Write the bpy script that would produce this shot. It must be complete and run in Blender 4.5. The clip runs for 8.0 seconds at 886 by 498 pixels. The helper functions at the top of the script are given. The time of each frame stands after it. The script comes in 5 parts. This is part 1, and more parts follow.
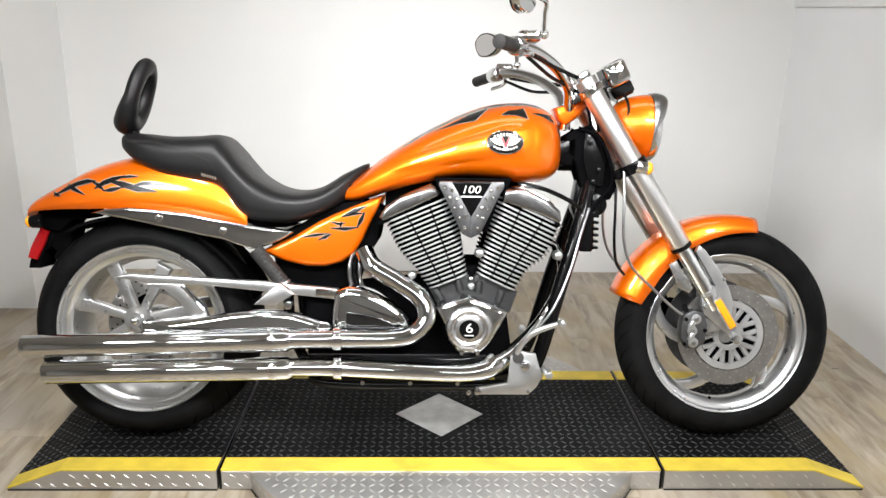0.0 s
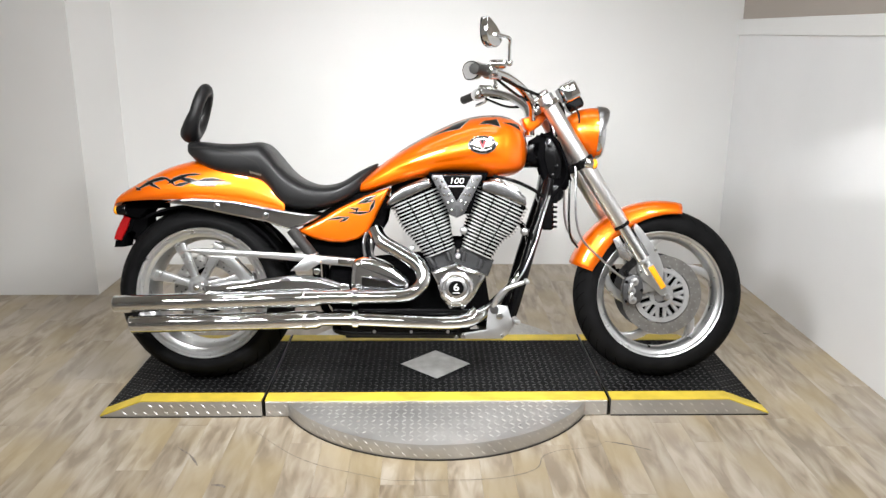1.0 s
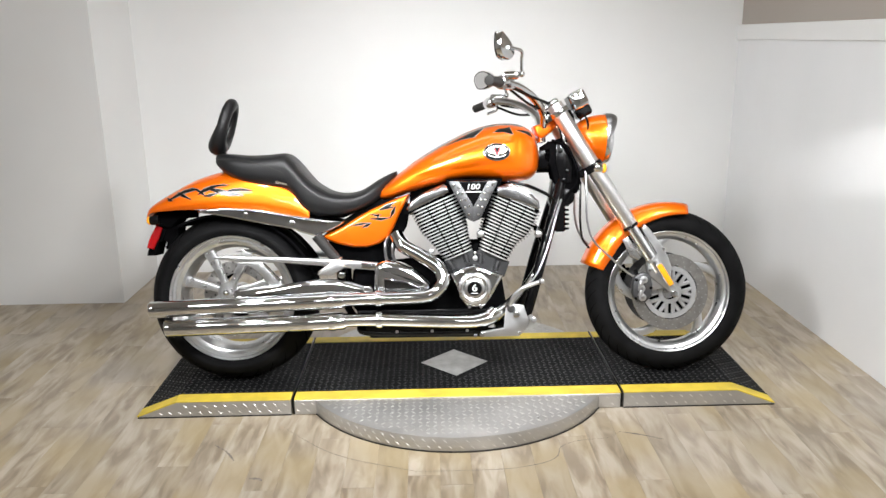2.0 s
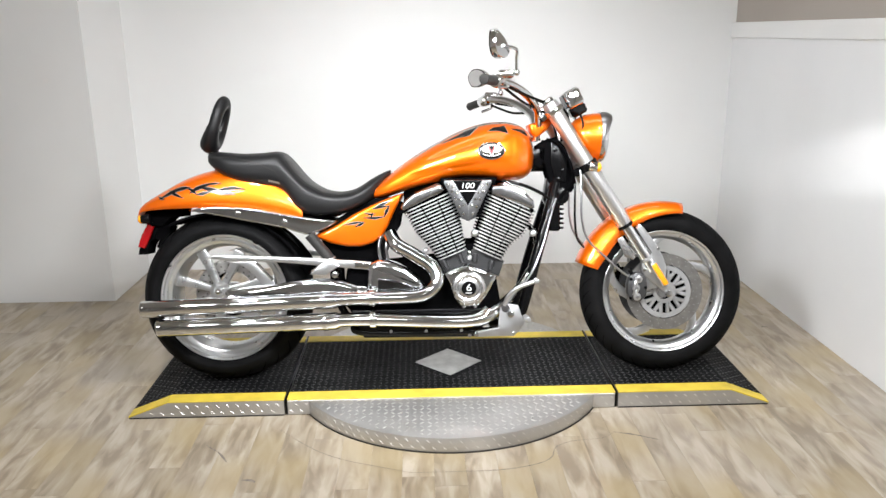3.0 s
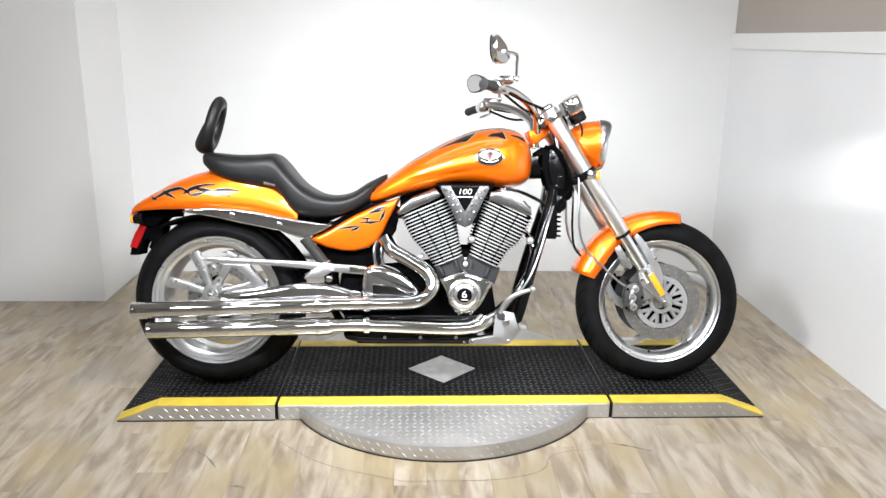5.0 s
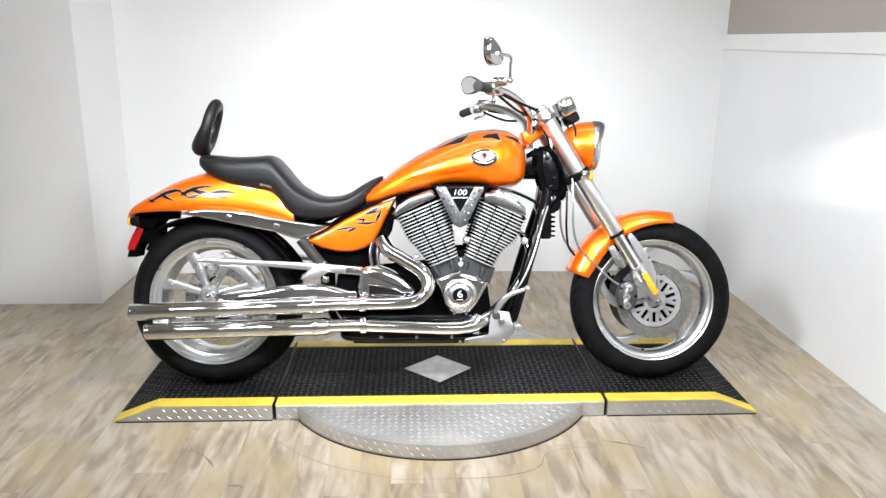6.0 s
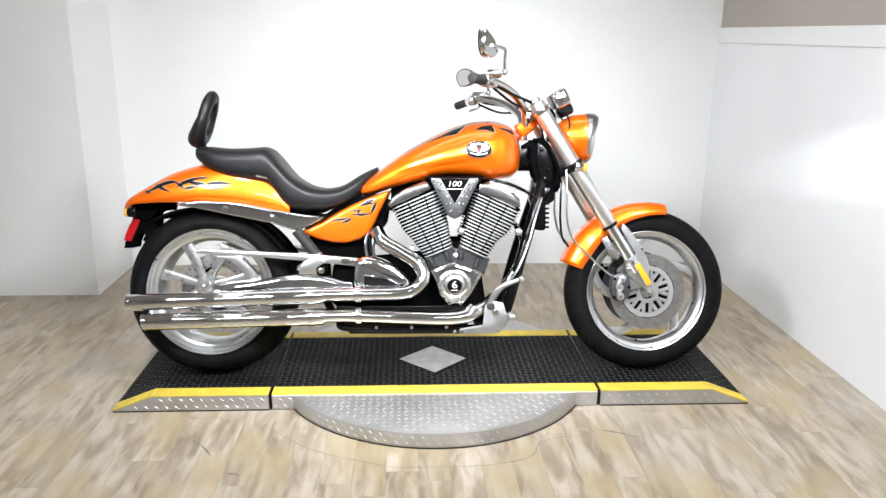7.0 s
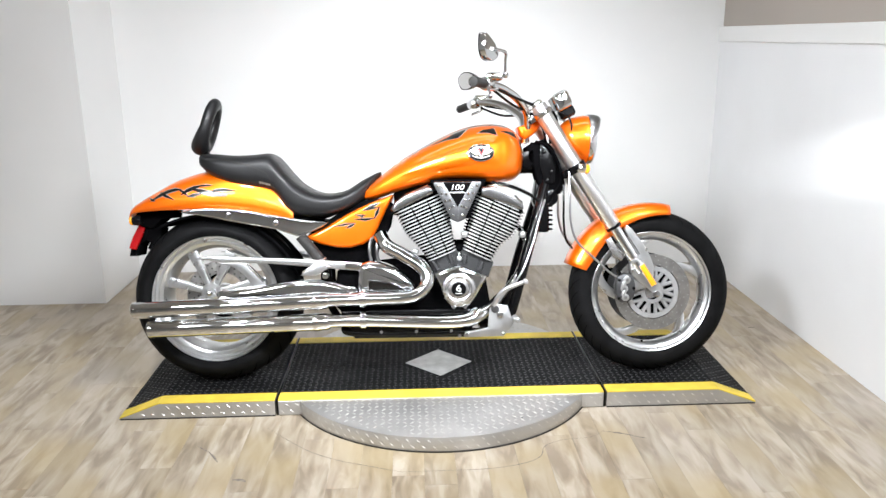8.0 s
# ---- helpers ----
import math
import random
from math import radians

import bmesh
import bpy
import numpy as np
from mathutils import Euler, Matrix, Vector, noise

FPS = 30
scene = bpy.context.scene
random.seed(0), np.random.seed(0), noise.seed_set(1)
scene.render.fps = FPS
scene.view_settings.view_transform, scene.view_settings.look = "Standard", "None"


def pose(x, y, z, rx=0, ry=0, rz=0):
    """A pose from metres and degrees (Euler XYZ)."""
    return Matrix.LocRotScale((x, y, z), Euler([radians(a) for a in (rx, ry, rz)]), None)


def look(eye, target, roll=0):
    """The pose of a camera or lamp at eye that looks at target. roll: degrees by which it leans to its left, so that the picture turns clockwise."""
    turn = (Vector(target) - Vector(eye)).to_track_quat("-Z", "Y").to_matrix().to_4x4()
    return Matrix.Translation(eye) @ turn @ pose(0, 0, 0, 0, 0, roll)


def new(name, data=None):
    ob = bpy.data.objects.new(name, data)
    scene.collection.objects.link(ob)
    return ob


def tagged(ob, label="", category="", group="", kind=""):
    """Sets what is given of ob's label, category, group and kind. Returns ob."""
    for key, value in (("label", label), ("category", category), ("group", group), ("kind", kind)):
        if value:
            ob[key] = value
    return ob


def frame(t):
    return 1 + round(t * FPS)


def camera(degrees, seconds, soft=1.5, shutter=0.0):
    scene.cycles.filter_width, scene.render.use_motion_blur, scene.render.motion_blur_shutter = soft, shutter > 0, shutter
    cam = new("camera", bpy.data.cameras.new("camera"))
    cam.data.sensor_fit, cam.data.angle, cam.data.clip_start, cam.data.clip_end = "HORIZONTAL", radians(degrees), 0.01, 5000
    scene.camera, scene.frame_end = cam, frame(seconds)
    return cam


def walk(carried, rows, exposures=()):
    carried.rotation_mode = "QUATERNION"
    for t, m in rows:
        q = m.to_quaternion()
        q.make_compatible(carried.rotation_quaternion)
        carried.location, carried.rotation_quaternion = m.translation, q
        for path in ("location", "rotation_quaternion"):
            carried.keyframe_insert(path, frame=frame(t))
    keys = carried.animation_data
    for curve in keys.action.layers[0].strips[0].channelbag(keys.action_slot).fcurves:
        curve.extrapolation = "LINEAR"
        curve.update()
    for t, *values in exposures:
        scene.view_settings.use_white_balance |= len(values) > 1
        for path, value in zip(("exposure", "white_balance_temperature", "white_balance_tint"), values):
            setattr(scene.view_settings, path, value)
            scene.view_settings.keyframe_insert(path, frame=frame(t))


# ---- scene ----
cam = camera(59.0, 8.0, soft=1.5)
PATH = [
    (0, (-0.068, -2.209, 1.289), (-0.009, -0.298, 0.702), 1.0),
    (0.5, (-0.085, -2.583, 1.307), (-0.05, -0.653, 0.783), -0.7),
    (1, (-0.036, -2.859, 1.327), (0.005, -0.932, 0.794), 0.3),
    (1.2, (-0.049, -2.932, 1.321), (-0.028, -1.001, 0.8), 0.7),
    (2.3, (-0.101, -2.995, 1.367), (-0.061, -1.065, 0.844), -1.1),
    (2.5, (-0.09, -2.989, 1.366), (-0.041, -1.061, 0.837), -0.6),
    (3, (-0.104, -2.973, 1.369), (-0.049, -1.046, 0.835), -0.6),
    (3.5, (-0.104, -2.963, 1.368), (-0.033, -1.032, 0.852), -0.2),
    (4, (-0.106, -2.95, 1.37), (-0.05, -1.019, 0.853), 0.1),
    (4.5, (-0.112, -2.94, 1.363), (-0.045, -1.01, 0.841), 0.5),
    (6, (-0.117, -2.97, 1.365), (-0.031, -1.04, 0.849), 0.4),
    (6.5, (-0.118, -2.985, 1.368), (-0.029, -1.055, 0.851), 0.2),
    (7, (-0.112, -2.995, 1.361), (-0.017, -1.07, 0.83), 0.5),
    (7.5, (-0.101, -2.997, 1.357), (-0.013, -1.072, 0.82), -0.2),
    (8, (-0.098, -2.998, 1.364), (-0.022, -1.069, 0.84), -0.5),
]
walk(cam, [(t, look(eye, target, roll)) for t, eye, target, roll in PATH],
     exposures=[(0, 0.28, 6800, 10), (1, 0.28, 6750, 10), (2.5, 0.30, 6700, 10), (3.5, 0.42, 6600, 10), (4.5, 0.50, 6550, 10), (6.5, 0.60, 6450, 10), (8, 0.60, 6450, 10)])

# ---- light: unseen ceiling lamps added to a closed showroom ----
world = bpy.data.worlds.new("world")
scene.world = world
world.use_nodes = True
world.node_tree.nodes["Background"].inputs[0].default_value = (0.9, 0.95, 1.0, 1)
world.node_tree.nodes["Background"].inputs[1].default_value = 0.05

CEIL = 2.75
# long panels: (x, y, watts, tilt towards the back wall, width, depth)
LAMPS = [(-0.6, 0.0, 4, 0, 1.15, 0.28), (0.6, 0.0, 4, 0, 1.15, 0.28), (-0.8, -3.8, 15, 25, 1.15, 0.28), (0.8, -3.8, 15, 25, 1.15, 0.28)]
for lx, ly, watts, tip, wide, deep in LAMPS:
    lamp = bpy.data.lights.new("ceiling_lamp_light", "AREA")
    lamp.shape, lamp.size, lamp.size_y = "RECTANGLE", wide, deep
    lamp.energy, lamp.color = watts, (0.90, 0.945, 1.0)
    new("ceiling_lamp_light", lamp).matrix_world = pose(lx, ly, CEIL - (0.075 if tip == 0 else 0.19), tip)
# unseen ceiling spots, aimed low at the machine and the wall behind it, and two straight down: (x, y, z), aim, watts,
# cone, radius
# wide pair added to brighten the side walls, last pair to brighten the floor
SPOTS = [((-1.65, -2.35, 2.42), (1.45, 0.9, 0.45), 330, 62, 0.30), ((-0.55, -2.35, 2.42), (0.10, 1.2, 0.30), 200, 56, 0.08),
         ((0.55, -2.35, 2.42), (-0.35, 1.2, 0.30), 200, 56, 0.08), ((1.30, -2.35, 2.42), (-1.60, 0.9, 0.45), 300, 62, 0.30),
         ((-0.95, -1.15, 2.50), (-0.95, -0.75, 0.0), 130, 88, 0.10), ((0.95, -1.15, 2.50), (0.95, -0.75, 0.0), 130, 88, 0.10)]
for eye, aim, watts, cone, soft in SPOTS:
    lamp = bpy.data.lights.new("unseen_spot_light", "SPOT")
    lamp.energy, lamp.spot_size, lamp.spot_blend, lamp.shadow_soft_size, lamp.color = watts, radians(cone), 1.0, soft, (0.93, 0.96, 1.0)
    new("unseen_spot_light", lamp).matrix_world = look(eye, aim)


# ---- materials ----
def mat(name, color, rough=0.5, metal=0.0, coat=0.0, vary=0.12, scale=8.0, bump=0.0, bump_scale=60.0,
        rough_vary=0.08, spec=0.5, random_tone=0.0, coat_rough=0.04):
    m = bpy.data.materials.new(name)
    m.use_nodes = True
    n, l = m.node_tree.nodes, m.node_tree.links
    b = n["Principled BSDF"]
    b.inputs["Metallic"].default_value = metal
    b.inputs["Specular IOR Level"].default_value = spec
    b.inputs["Coat Weight"].default_value = coat
    b.inputs["Coat Roughness"].default_value = coat_rough
    tc = n.new("ShaderNodeTexCoord")
    nz = n.new("ShaderNodeTexNoise")
    nz.inputs["Scale"].default_value = scale
    nz.inputs["Detail"].default_value = 6
    l.new(tc.outputs["Object"], nz.inputs["Vector"])
    ramp = n.new("ShaderNodeMapRange")
    ramp.inputs["From Min"].default_value, ramp.inputs["From Max"].default_value = 0.3, 0.7
    ramp.inputs["To Min"].default_value, ramp.inputs["To Max"].default_value = 1 - vary, 1 + vary
    l.new(nz.outputs["Fac"], ramp.inputs["Value"])
    hsv = n.new("ShaderNodeHueSaturation")
    hsv.inputs["Color"].default_value = (*color, 1)
    val = ramp.outputs["Result"]
    if random_tone:
        info = n.new("ShaderNodeObjectInfo")
        rr = n.new("ShaderNodeMapRange")
        rr.inputs["To Min"].default_value, rr.inputs["To Max"].default_value = 1 - random_tone, 1 + random_tone
        l.new(info.outputs["Random"], rr.inputs["Value"])
        mul = n.new("ShaderNodeMath")
        mul.operation = "MULTIPLY"
        l.new(val, mul.inputs[0])
        l.new(rr.outputs["Result"], mul.inputs[1])
        val = mul.outputs[0]
    l.new(val, hsv.inputs["Value"])
    l.new(hsv.outputs["Color"], b.inputs["Base Color"])
    rg = n.new("ShaderNodeMapRange")
    rg.inputs["To Min"].default_value = max(0.0, rough - rough_vary)
    rg.inputs["To Max"].default_value = min(1.0, rough + rough_vary)
    nz2 = n.new("ShaderNodeTexNoise")
    nz2.inputs["Scale"].default_value = scale * 4
    l.new(tc.outputs["Object"], nz2.inputs["Vector"])
    l.new(nz2.outputs["Fac"], rg.inputs["Value"])
    l.new(rg.outputs["Result"], b.inputs["Roughness"])
    if bump:
        nb = n.new("ShaderNodeTexNoise")
        nb.inputs["Scale"].default_value = bump_scale
        nb.inputs["Detail"].default_value = 4
        l.new(tc.outputs["Object"], nb.inputs["Vector"])
        bp = n.new("ShaderNodeBump")
        bp.inputs["Strength"].default_value = bump
        bp.inputs["Distance"].default_value = 0.002
        l.new(nb.outputs["Fac"], bp.inputs["Height"])
        l.new(bp.outputs["Normal"], b.inputs["Normal"])
    return m


ORANGE = mat("orange_paint", (0.88, 0.150, 0.001), 0.34, 0.6, 0.8, 0.05, 500.0, rough_vary=0.03, coat_rough=0.03, spec=0.3)
CHROME = mat("chrome", (0.70, 0.71, 0.715), 0.05, 1.0, vary=0.03, rough_vary=0.03)
ALU = mat("polished_aluminium", (0.66, 0.66, 0.665), 0.25, 1.0, vary=0.05, bump=0.012, bump_scale=120)
RIM = mat("satin_wheel_silver", (0.66, 0.665, 0.67), 0.30, 0.95, vary=0.05, bump=0.01, bump_scale=120)
FINEDGE = mat("machined_fin_edge", (0.46, 0.46, 0.46), 0.36, 0.7, vary=0.05, scale=40)
ROTOR = mat("brake_rotor_steel", (0.36, 0.35, 0.335), 0.33, 0.9, vary=0.14, scale=30)
ENGINE = mat("dark_grey_casting", (0.022, 0.022, 0.023), 0.5, 0.2, vary=0.15, scale=30, bump=0.06, bump_scale=300, spec=0.3)
CAST = mat("cast_silver", (0.57, 0.575, 0.58), 0.32, 0.95, vary=0.10, bump=0.05, bump_scale=300)
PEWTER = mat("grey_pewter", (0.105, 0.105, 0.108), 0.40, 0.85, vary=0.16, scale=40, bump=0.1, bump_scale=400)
ROCKER = mat("rocker_cover_chrome", (0.30, 0.30, 0.305), 0.24, 1.0, vary=0.08, scale=20)
DARKCHROME = mat("painted_dark_reflection", (0.16, 0.16, 0.165), 0.08, 1.0, vary=0.05)
STEEL = mat("brushed_steel", (0.38, 0.38, 0.385), 0.30, 1.0, vary=0.1, scale=30)
BLACK = mat("black_enamel", (0.003, 0.003, 0.0033), 0.16, 0.0, 0.0, 0.2, spec=0.2)
BLACKM = mat("matt_black", (0.003, 0.003, 0.0033), 0.5, 0.0, 0.0, 0.25, bump=0.1, bump_scale=250, spec=0.0)
RUBBER = mat("tyre_rubber", (0.0065, 0.0065, 0.0068), 0.6, 0.0, 0.0, 0.35, 14, bump=0.15, bump_scale=160, spec=0.05)
GROOVE = mat("tyre_groove", (0.0025, 0.0025, 0.0025), 0.9, spec=0.02)
SATIN = mat("satin_chrome", (0.76, 0.76, 0.76), 0.34, 1.0, vary=0.03, rough_vary=0.03)
VINYL = mat("black_vinyl", (0.007, 0.007, 0.0075), 0.40, 0.0, 0.0, 0.2, 10, bump=0.2, bump_scale=420, rough_vary=0.06, spec=0.32)
GRIP = mat("grip_rubber", (0.020, 0.019, 0.018), 0.6, spec=0.3)
GRAPHIC = mat("black_graphic", (0.006, 0.006, 0.006), 0.2, 0.0, 0.25, 0.1, spec=0.3)
GREYLINE = mat("grey_graphic", (0.30, 0.26, 0.23), 0.3, 0.2, 0.3, 0.1)
WHITE = mat("white_print", (0.58, 0.58, 0.57), 0.45)
RED = mat("red_lens", (0.34, 0.006, 0.008), 0.16, 0.0, 0.6, 0.08)
AMBER = mat("amber_lens", (0.95, 0.36, 0.012), 0.2, 0.0, 0.5, 0.06)
REDPAINT = mat("red_print", (0.5, 0.02, 0.03), 0.4)
GOLD = mat("badge_gold", (0.62, 0.55, 0.40), 0.35, 0.4)
MIRROR = mat("mirror_glass", (0.85, 0.85, 0.85), 0.02, 1.0, vary=0.0, rough_vary=0.0)
YELLOW = mat("yellow_safety_strip", (0.64, 0.475, 0.052), 0.55, 0.0, 0.0, 0.20, 12, bump=0.15, bump_scale=120)
MAT_RUBBER = mat("black_tread_rubber", (0.006, 0.006, 0.0063), 0.6, 0.0, 0.0, 0.5, 5, rough_vary=0.14, spec=0.06)
LUG = mat("worn_tread_lug", (0.040, 0.040, 0.041), 0.42, 0.2, 0.0, 0.6, 4, rough_vary=0.12, spec=0.3)
TREAD = mat("tread_plate", (0.46, 0.45, 0.435), 0.36, 0.7, vary=0.16, scale=6, rough_vary=0.14)
# brighter than the plate: the raised dashes' glint is put into colour
DASH = mat("painted_dash_glint", (0.58, 0.57, 0.545), 0.40, 0.6, vary=0.2, scale=14)
PLAIN_SILVER = mat("brushed_diamond_plate", (0.50, 0.50, 0.49), 0.42, 0.55, vary=0.18, scale=22)
WALL = mat("white_wall_paint", (0.81, 0.81, 0.80), 0.6, vary=0.025, scale=1.6, bump=0.06, bump_scale=90)
PANEL = mat("glossy_white_panel", (0.80, 0.805, 0.815), 0.16, vary=0.025, scale=2.0, rough_vary=0.04, bump=0.02, bump_scale=6)
BEIGE = mat("beige_wall_paint", (0.40, 0.355, 0.31), 0.6, vary=0.04, scale=1.5)
CEILING = mat("ceiling_tile", (0.52, 0.51, 0.49), 0.8, vary=0.05)
# tone chosen for what the chrome reflects, not a known wall
TAUPE = mat("unseen_wall_grey", (0.58, 0.57, 0.55), 0.6, vary=0.1, scale=1.5)
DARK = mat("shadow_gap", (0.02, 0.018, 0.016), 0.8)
LENS = mat("headlamp_glass", (0.75, 0.76, 0.78), 0.08, 0.7, 0.5, 0.06)
SCRATCH = mat("worn_floor_scratch", (0.19, 0.165, 0.14), 0.7, vary=0.5, scale=60)
CARRIER = mat("silver_painted_carrier", (0.46, 0.46, 0.465), 0.38, 0.6, vary=0.08, scale=40)
BASE = mat("floor_base", (0.22, 0.175, 0.125), 0.7)


def floor_wood():
    m = mat("wood_plank", (0.50, 0.405, 0.29), 0.34, vary=0.0, scale=3.0, rough_vary=0.08, random_tone=0.07)
    n, l = m.node_tree.nodes, m.node_tree.links
    b = n["Principled BSDF"]
    tc = n.new("ShaderNodeTexCoord")
    info = n.new("ShaderNodeObjectInfo")
    shift = n.new("ShaderNodeVectorMath")
    shift.operation = "MULTIPLY_ADD"
    l.new(info.outputs["Random"], shift.inputs[0])
    shift.inputs[1].default_value = (37.0, 53.0, 11.0)
    l.new(tc.outputs["Object"], shift.inputs[2])
    mp = n.new("ShaderNodeMapping")
    mp.inputs["Scale"].default_value = (15.0, 3.2, 1.0)
    l.new(shift.outputs[0], mp.inputs["Vector"])
    nz = n.new("ShaderNodeTexNoise")
    nz.inputs["Scale"].default_value, nz.inputs["Detail"].default_value, nz.inputs["Distortion"].default_value = 1.6, 3, 0.5
    l.new(mp.outputs[0], nz.inputs["Vector"])
    cr = n.new("ShaderNodeValToRGB")
    e = cr.color_ramp.elements
    e[0].position, e[0].color = 0.36, (0.225, 0.178, 0.125, 1)
    e[1].position, e[1].color = 0.64, (0.43, 0.375, 0.30, 1)
    mid = e.new(0.48)
    mid.color = (0.325, 0.268, 0.195, 1)
    l.new(nz.outputs["Fac"], cr.inputs["Fac"])
    old = b.inputs["Base Color"].links[0].from_node
    # broad yellowish blotches in the print
    blot = n.new("ShaderNodeTexNoise")
    blot.inputs["Scale"].default_value, blot.inputs["Detail"].default_value = 2.6, 1
    l.new(tc.outputs["Object"], blot.inputs["Vector"])
    amount = n.new("ShaderNodeMapRange")
    amount.inputs["From Min"].default_value, amount.inputs["From Max"].default_value, amount.inputs["To Max"].default_value = 0.47, 0.68, 0.7
    l.new(blot.outputs["Fac"], amount.inputs["Value"])
    warm = n.new("ShaderNodeMix")
    warm.data_type = "RGBA"
    warm.inputs["B"].default_value = (0.34, 0.265, 0.145, 1)
    l.new(amount.outputs["Result"], warm.inputs["Factor"])
    l.new(cr.outputs["Color"], warm.inputs["A"])
    # pale grey patches where the finish is worn, regardless of the planks
    place = n.new("ShaderNodeNewGeometry")
    worn = n.new("ShaderNodeTexNoise")
    worn.inputs["Scale"].default_value, worn.inputs["Detail"].default_value = 1.7, 5
    l.new(place.outputs["Position"], worn.inputs["Vector"])
    share = n.new("ShaderNodeMapRange")
    share.inputs["From Min"].default_value, share.inputs["From Max"].default_value, share.inputs["To Max"].default_value = 0.46, 0.70, 0.55
    l.new(worn.outputs["Fac"], share.inputs["Value"])
    pale = n.new("ShaderNodeMix")
    pale.data_type = "RGBA"
    pale.inputs["B"].default_value = (0.41, 0.365, 0.315, 1)
    l.new(share.outputs["Result"], pale.inputs["Factor"])
    l.new(warm.outputs["Result"], pale.inputs["A"])
    l.new(pale.outputs["Result"], old.inputs["Color"])
    bp = n.new("ShaderNodeBump")
    bp.inputs["Strength"].default_value, bp.inputs["Distance"].default_value = 0.04, 0.001
    l.new(nz.outputs["Fac"], bp.inputs["Height"])
    l.new(bp.outputs["Normal"], b.inputs["Normal"])
    return m


WOOD = floor_wood()


# ---- mesh helpers ----
def finish(name, bm, material, smooth=True, angle=35):
    bmesh.ops.recalc_face_normals(bm, faces=bm.faces)
    me = bpy.data.meshes.new(name)
    bm.to_mesh(me)
    bm.free()
    for m in material if isinstance(material, (list, tuple)) else [material]:
        me.materials.append(m)
    if smooth:
        for p in me.polygons:
            p.use_smooth = True
        me.set_sharp_from_angle(angle=radians(angle))
    return me


DRAWN = False


def settle(x, y, z):
    """From outlines traced upright in the camera's view to the leaning frame, fitted to keep matching that view; y is
    the part's outer face.
    """
    return (x * (0.984 + 0.069 * z - 0.009 * y) - 0.002 + 0.006 * z,
            0.017 + 0.9185 * z + 0.188 * y - 0.004 * x + 0.067 * z * z + 0.010 * z * y)


def part(name, bm, material, parent, label="", smooth=True, angle=35):
    if DRAWN:
        face = -max(abs(v.co.y) for v in bm.verts)
        for v in bm.verts:
            v.co.x, v.co.z = settle(v.co.x, face, v.co.z)
    ob = new(name, finish(name, bm, material, smooth, angle))
    ob.parent = parent
    if label:
        tagged(ob, label)
    return ob


def thing(name, label, category, m=None, group="", kind=""):
    ob = new(name)
    ob.empty_display_size = 0.1
    ob.matrix_world = m or Matrix()
    return tagged(ob, label, category, group, kind)


def box(x0, x1, y0, y1, z0, z1, bevel=0.0, bm=None, m=None, segs=1):
    bm = bm or bmesh.new()
    t = bmesh.new()
    bmesh.ops.create_cube(t, size=1, matrix=Matrix.Translation(((x0 + x1) / 2, (y0 + y1) / 2, (z0 + z1) / 2))
                          @ Matrix.Diagonal((x1 - x0, y1 - y0, z1 - z0, 1)))
    if bevel:
        bmesh.ops.bevel(t, geom=t.edges[:], offset=bevel, segments=segs, affect="EDGES", profile=0.5)
    if m:
        bmesh.ops.transform(t, matrix=m, verts=t.verts)
    return join(bm, t)


def join(bm, t):
    me = bpy.data.meshes.new("tmp")
    t.to_mesh(me)
    t.free()
    bm.from_mesh(me)
    bpy.data.meshes.remove(me)
    return bm


def cyl(p0, p1, r, r2=None, segs=24, bevel=0.0, bm=None):
    bm = bm or bmesh.new()
    p0, p1 = Vector(p0), Vector(p1)
    d = p1 - p0
    t = bmesh.new()
    bmesh.ops.create_cone(t, cap_ends=True, segments=segs, radius1=r, radius2=r if r2 is None else r2, depth=d.length,
                          matrix=Matrix.Translation((p0 + p1) / 2) @ d.to_track_quat("Z", "Y").to_matrix().to_4x4())
    if bevel:
        caps = [e for f in t.faces if len(f.verts) > 4 for e in f.edges]
        bmesh.ops.bevel(t, geom=list(set(caps)), offset=bevel, segments=2, affect="EDGES", profile=0.5)
    return join(bm, t)


def ball(c, rx, ry=None, rz=None, segs=20, bm=None):
    bm = bm or bmesh.new()
    t = bmesh.new()
    bmesh.ops.create_uvsphere(t, u_segments=segs, v_segments=segs // 2 + 2, radius=1,
                              matrix=Matrix.Translation(c) @ Matrix.Diagonal((rx, ry or rx, rz or rx, 1)))
    return join(bm, t)


def smooth_path(points, steps=8):
    """Catmull-Rom through points of any dimension."""
    p = [np.array(q, float) for q in points]
    p = [2 * p[0] - p[1]] + p + [2 * p[-1] - p[-2]]
    out = []
    for i in range(1, len(p) - 2):
        a, b, c, d = p[i - 1:i + 3]
        for k in range(steps):
            t = k / steps
            out.append(0.5 * (2 * b + (c - a) * t + (2 * a - 5 * b + 4 * c - d) * t * t + (3 * b - a - 3 * c + d) * t ** 3))
    out.append(p[-2])
    return out


def tube(points, r, segs=16, steps=8, bm=None, caps=True):
    """A round tube along points (x, y, z) or (x, y, z, r)."""
    bm = bm or bmesh.new()
    pts = [tuple(q) + ((r,) if len(q) == 3 else ()) for q in points]
    path = smooth_path(pts, steps) if len(pts) > 2 else [np.array(q) for q in pts]
    rings, up = [], Vector((0, 1, 0))
    for i, q in enumerate(path):
        d = Vector(path[min(i + 1, len(path) - 1)][:3] - path[max(i - 1, 0)][:3]).normalized()
        side = d.cross(up)
        if side.length < 0.05:
            side = d.cross(Vector((0, 0, 1)))
        side.normalize()
        up = side.cross(d).normalized()
        rings.append([bm.verts.new(Vector(q[:3]) + (side * math.cos(a) + up * math.sin(a)) * q[3])
                      for a in (2 * math.pi * k / segs for k in range(segs))])
    skin(bm, rings, caps)
    return bm


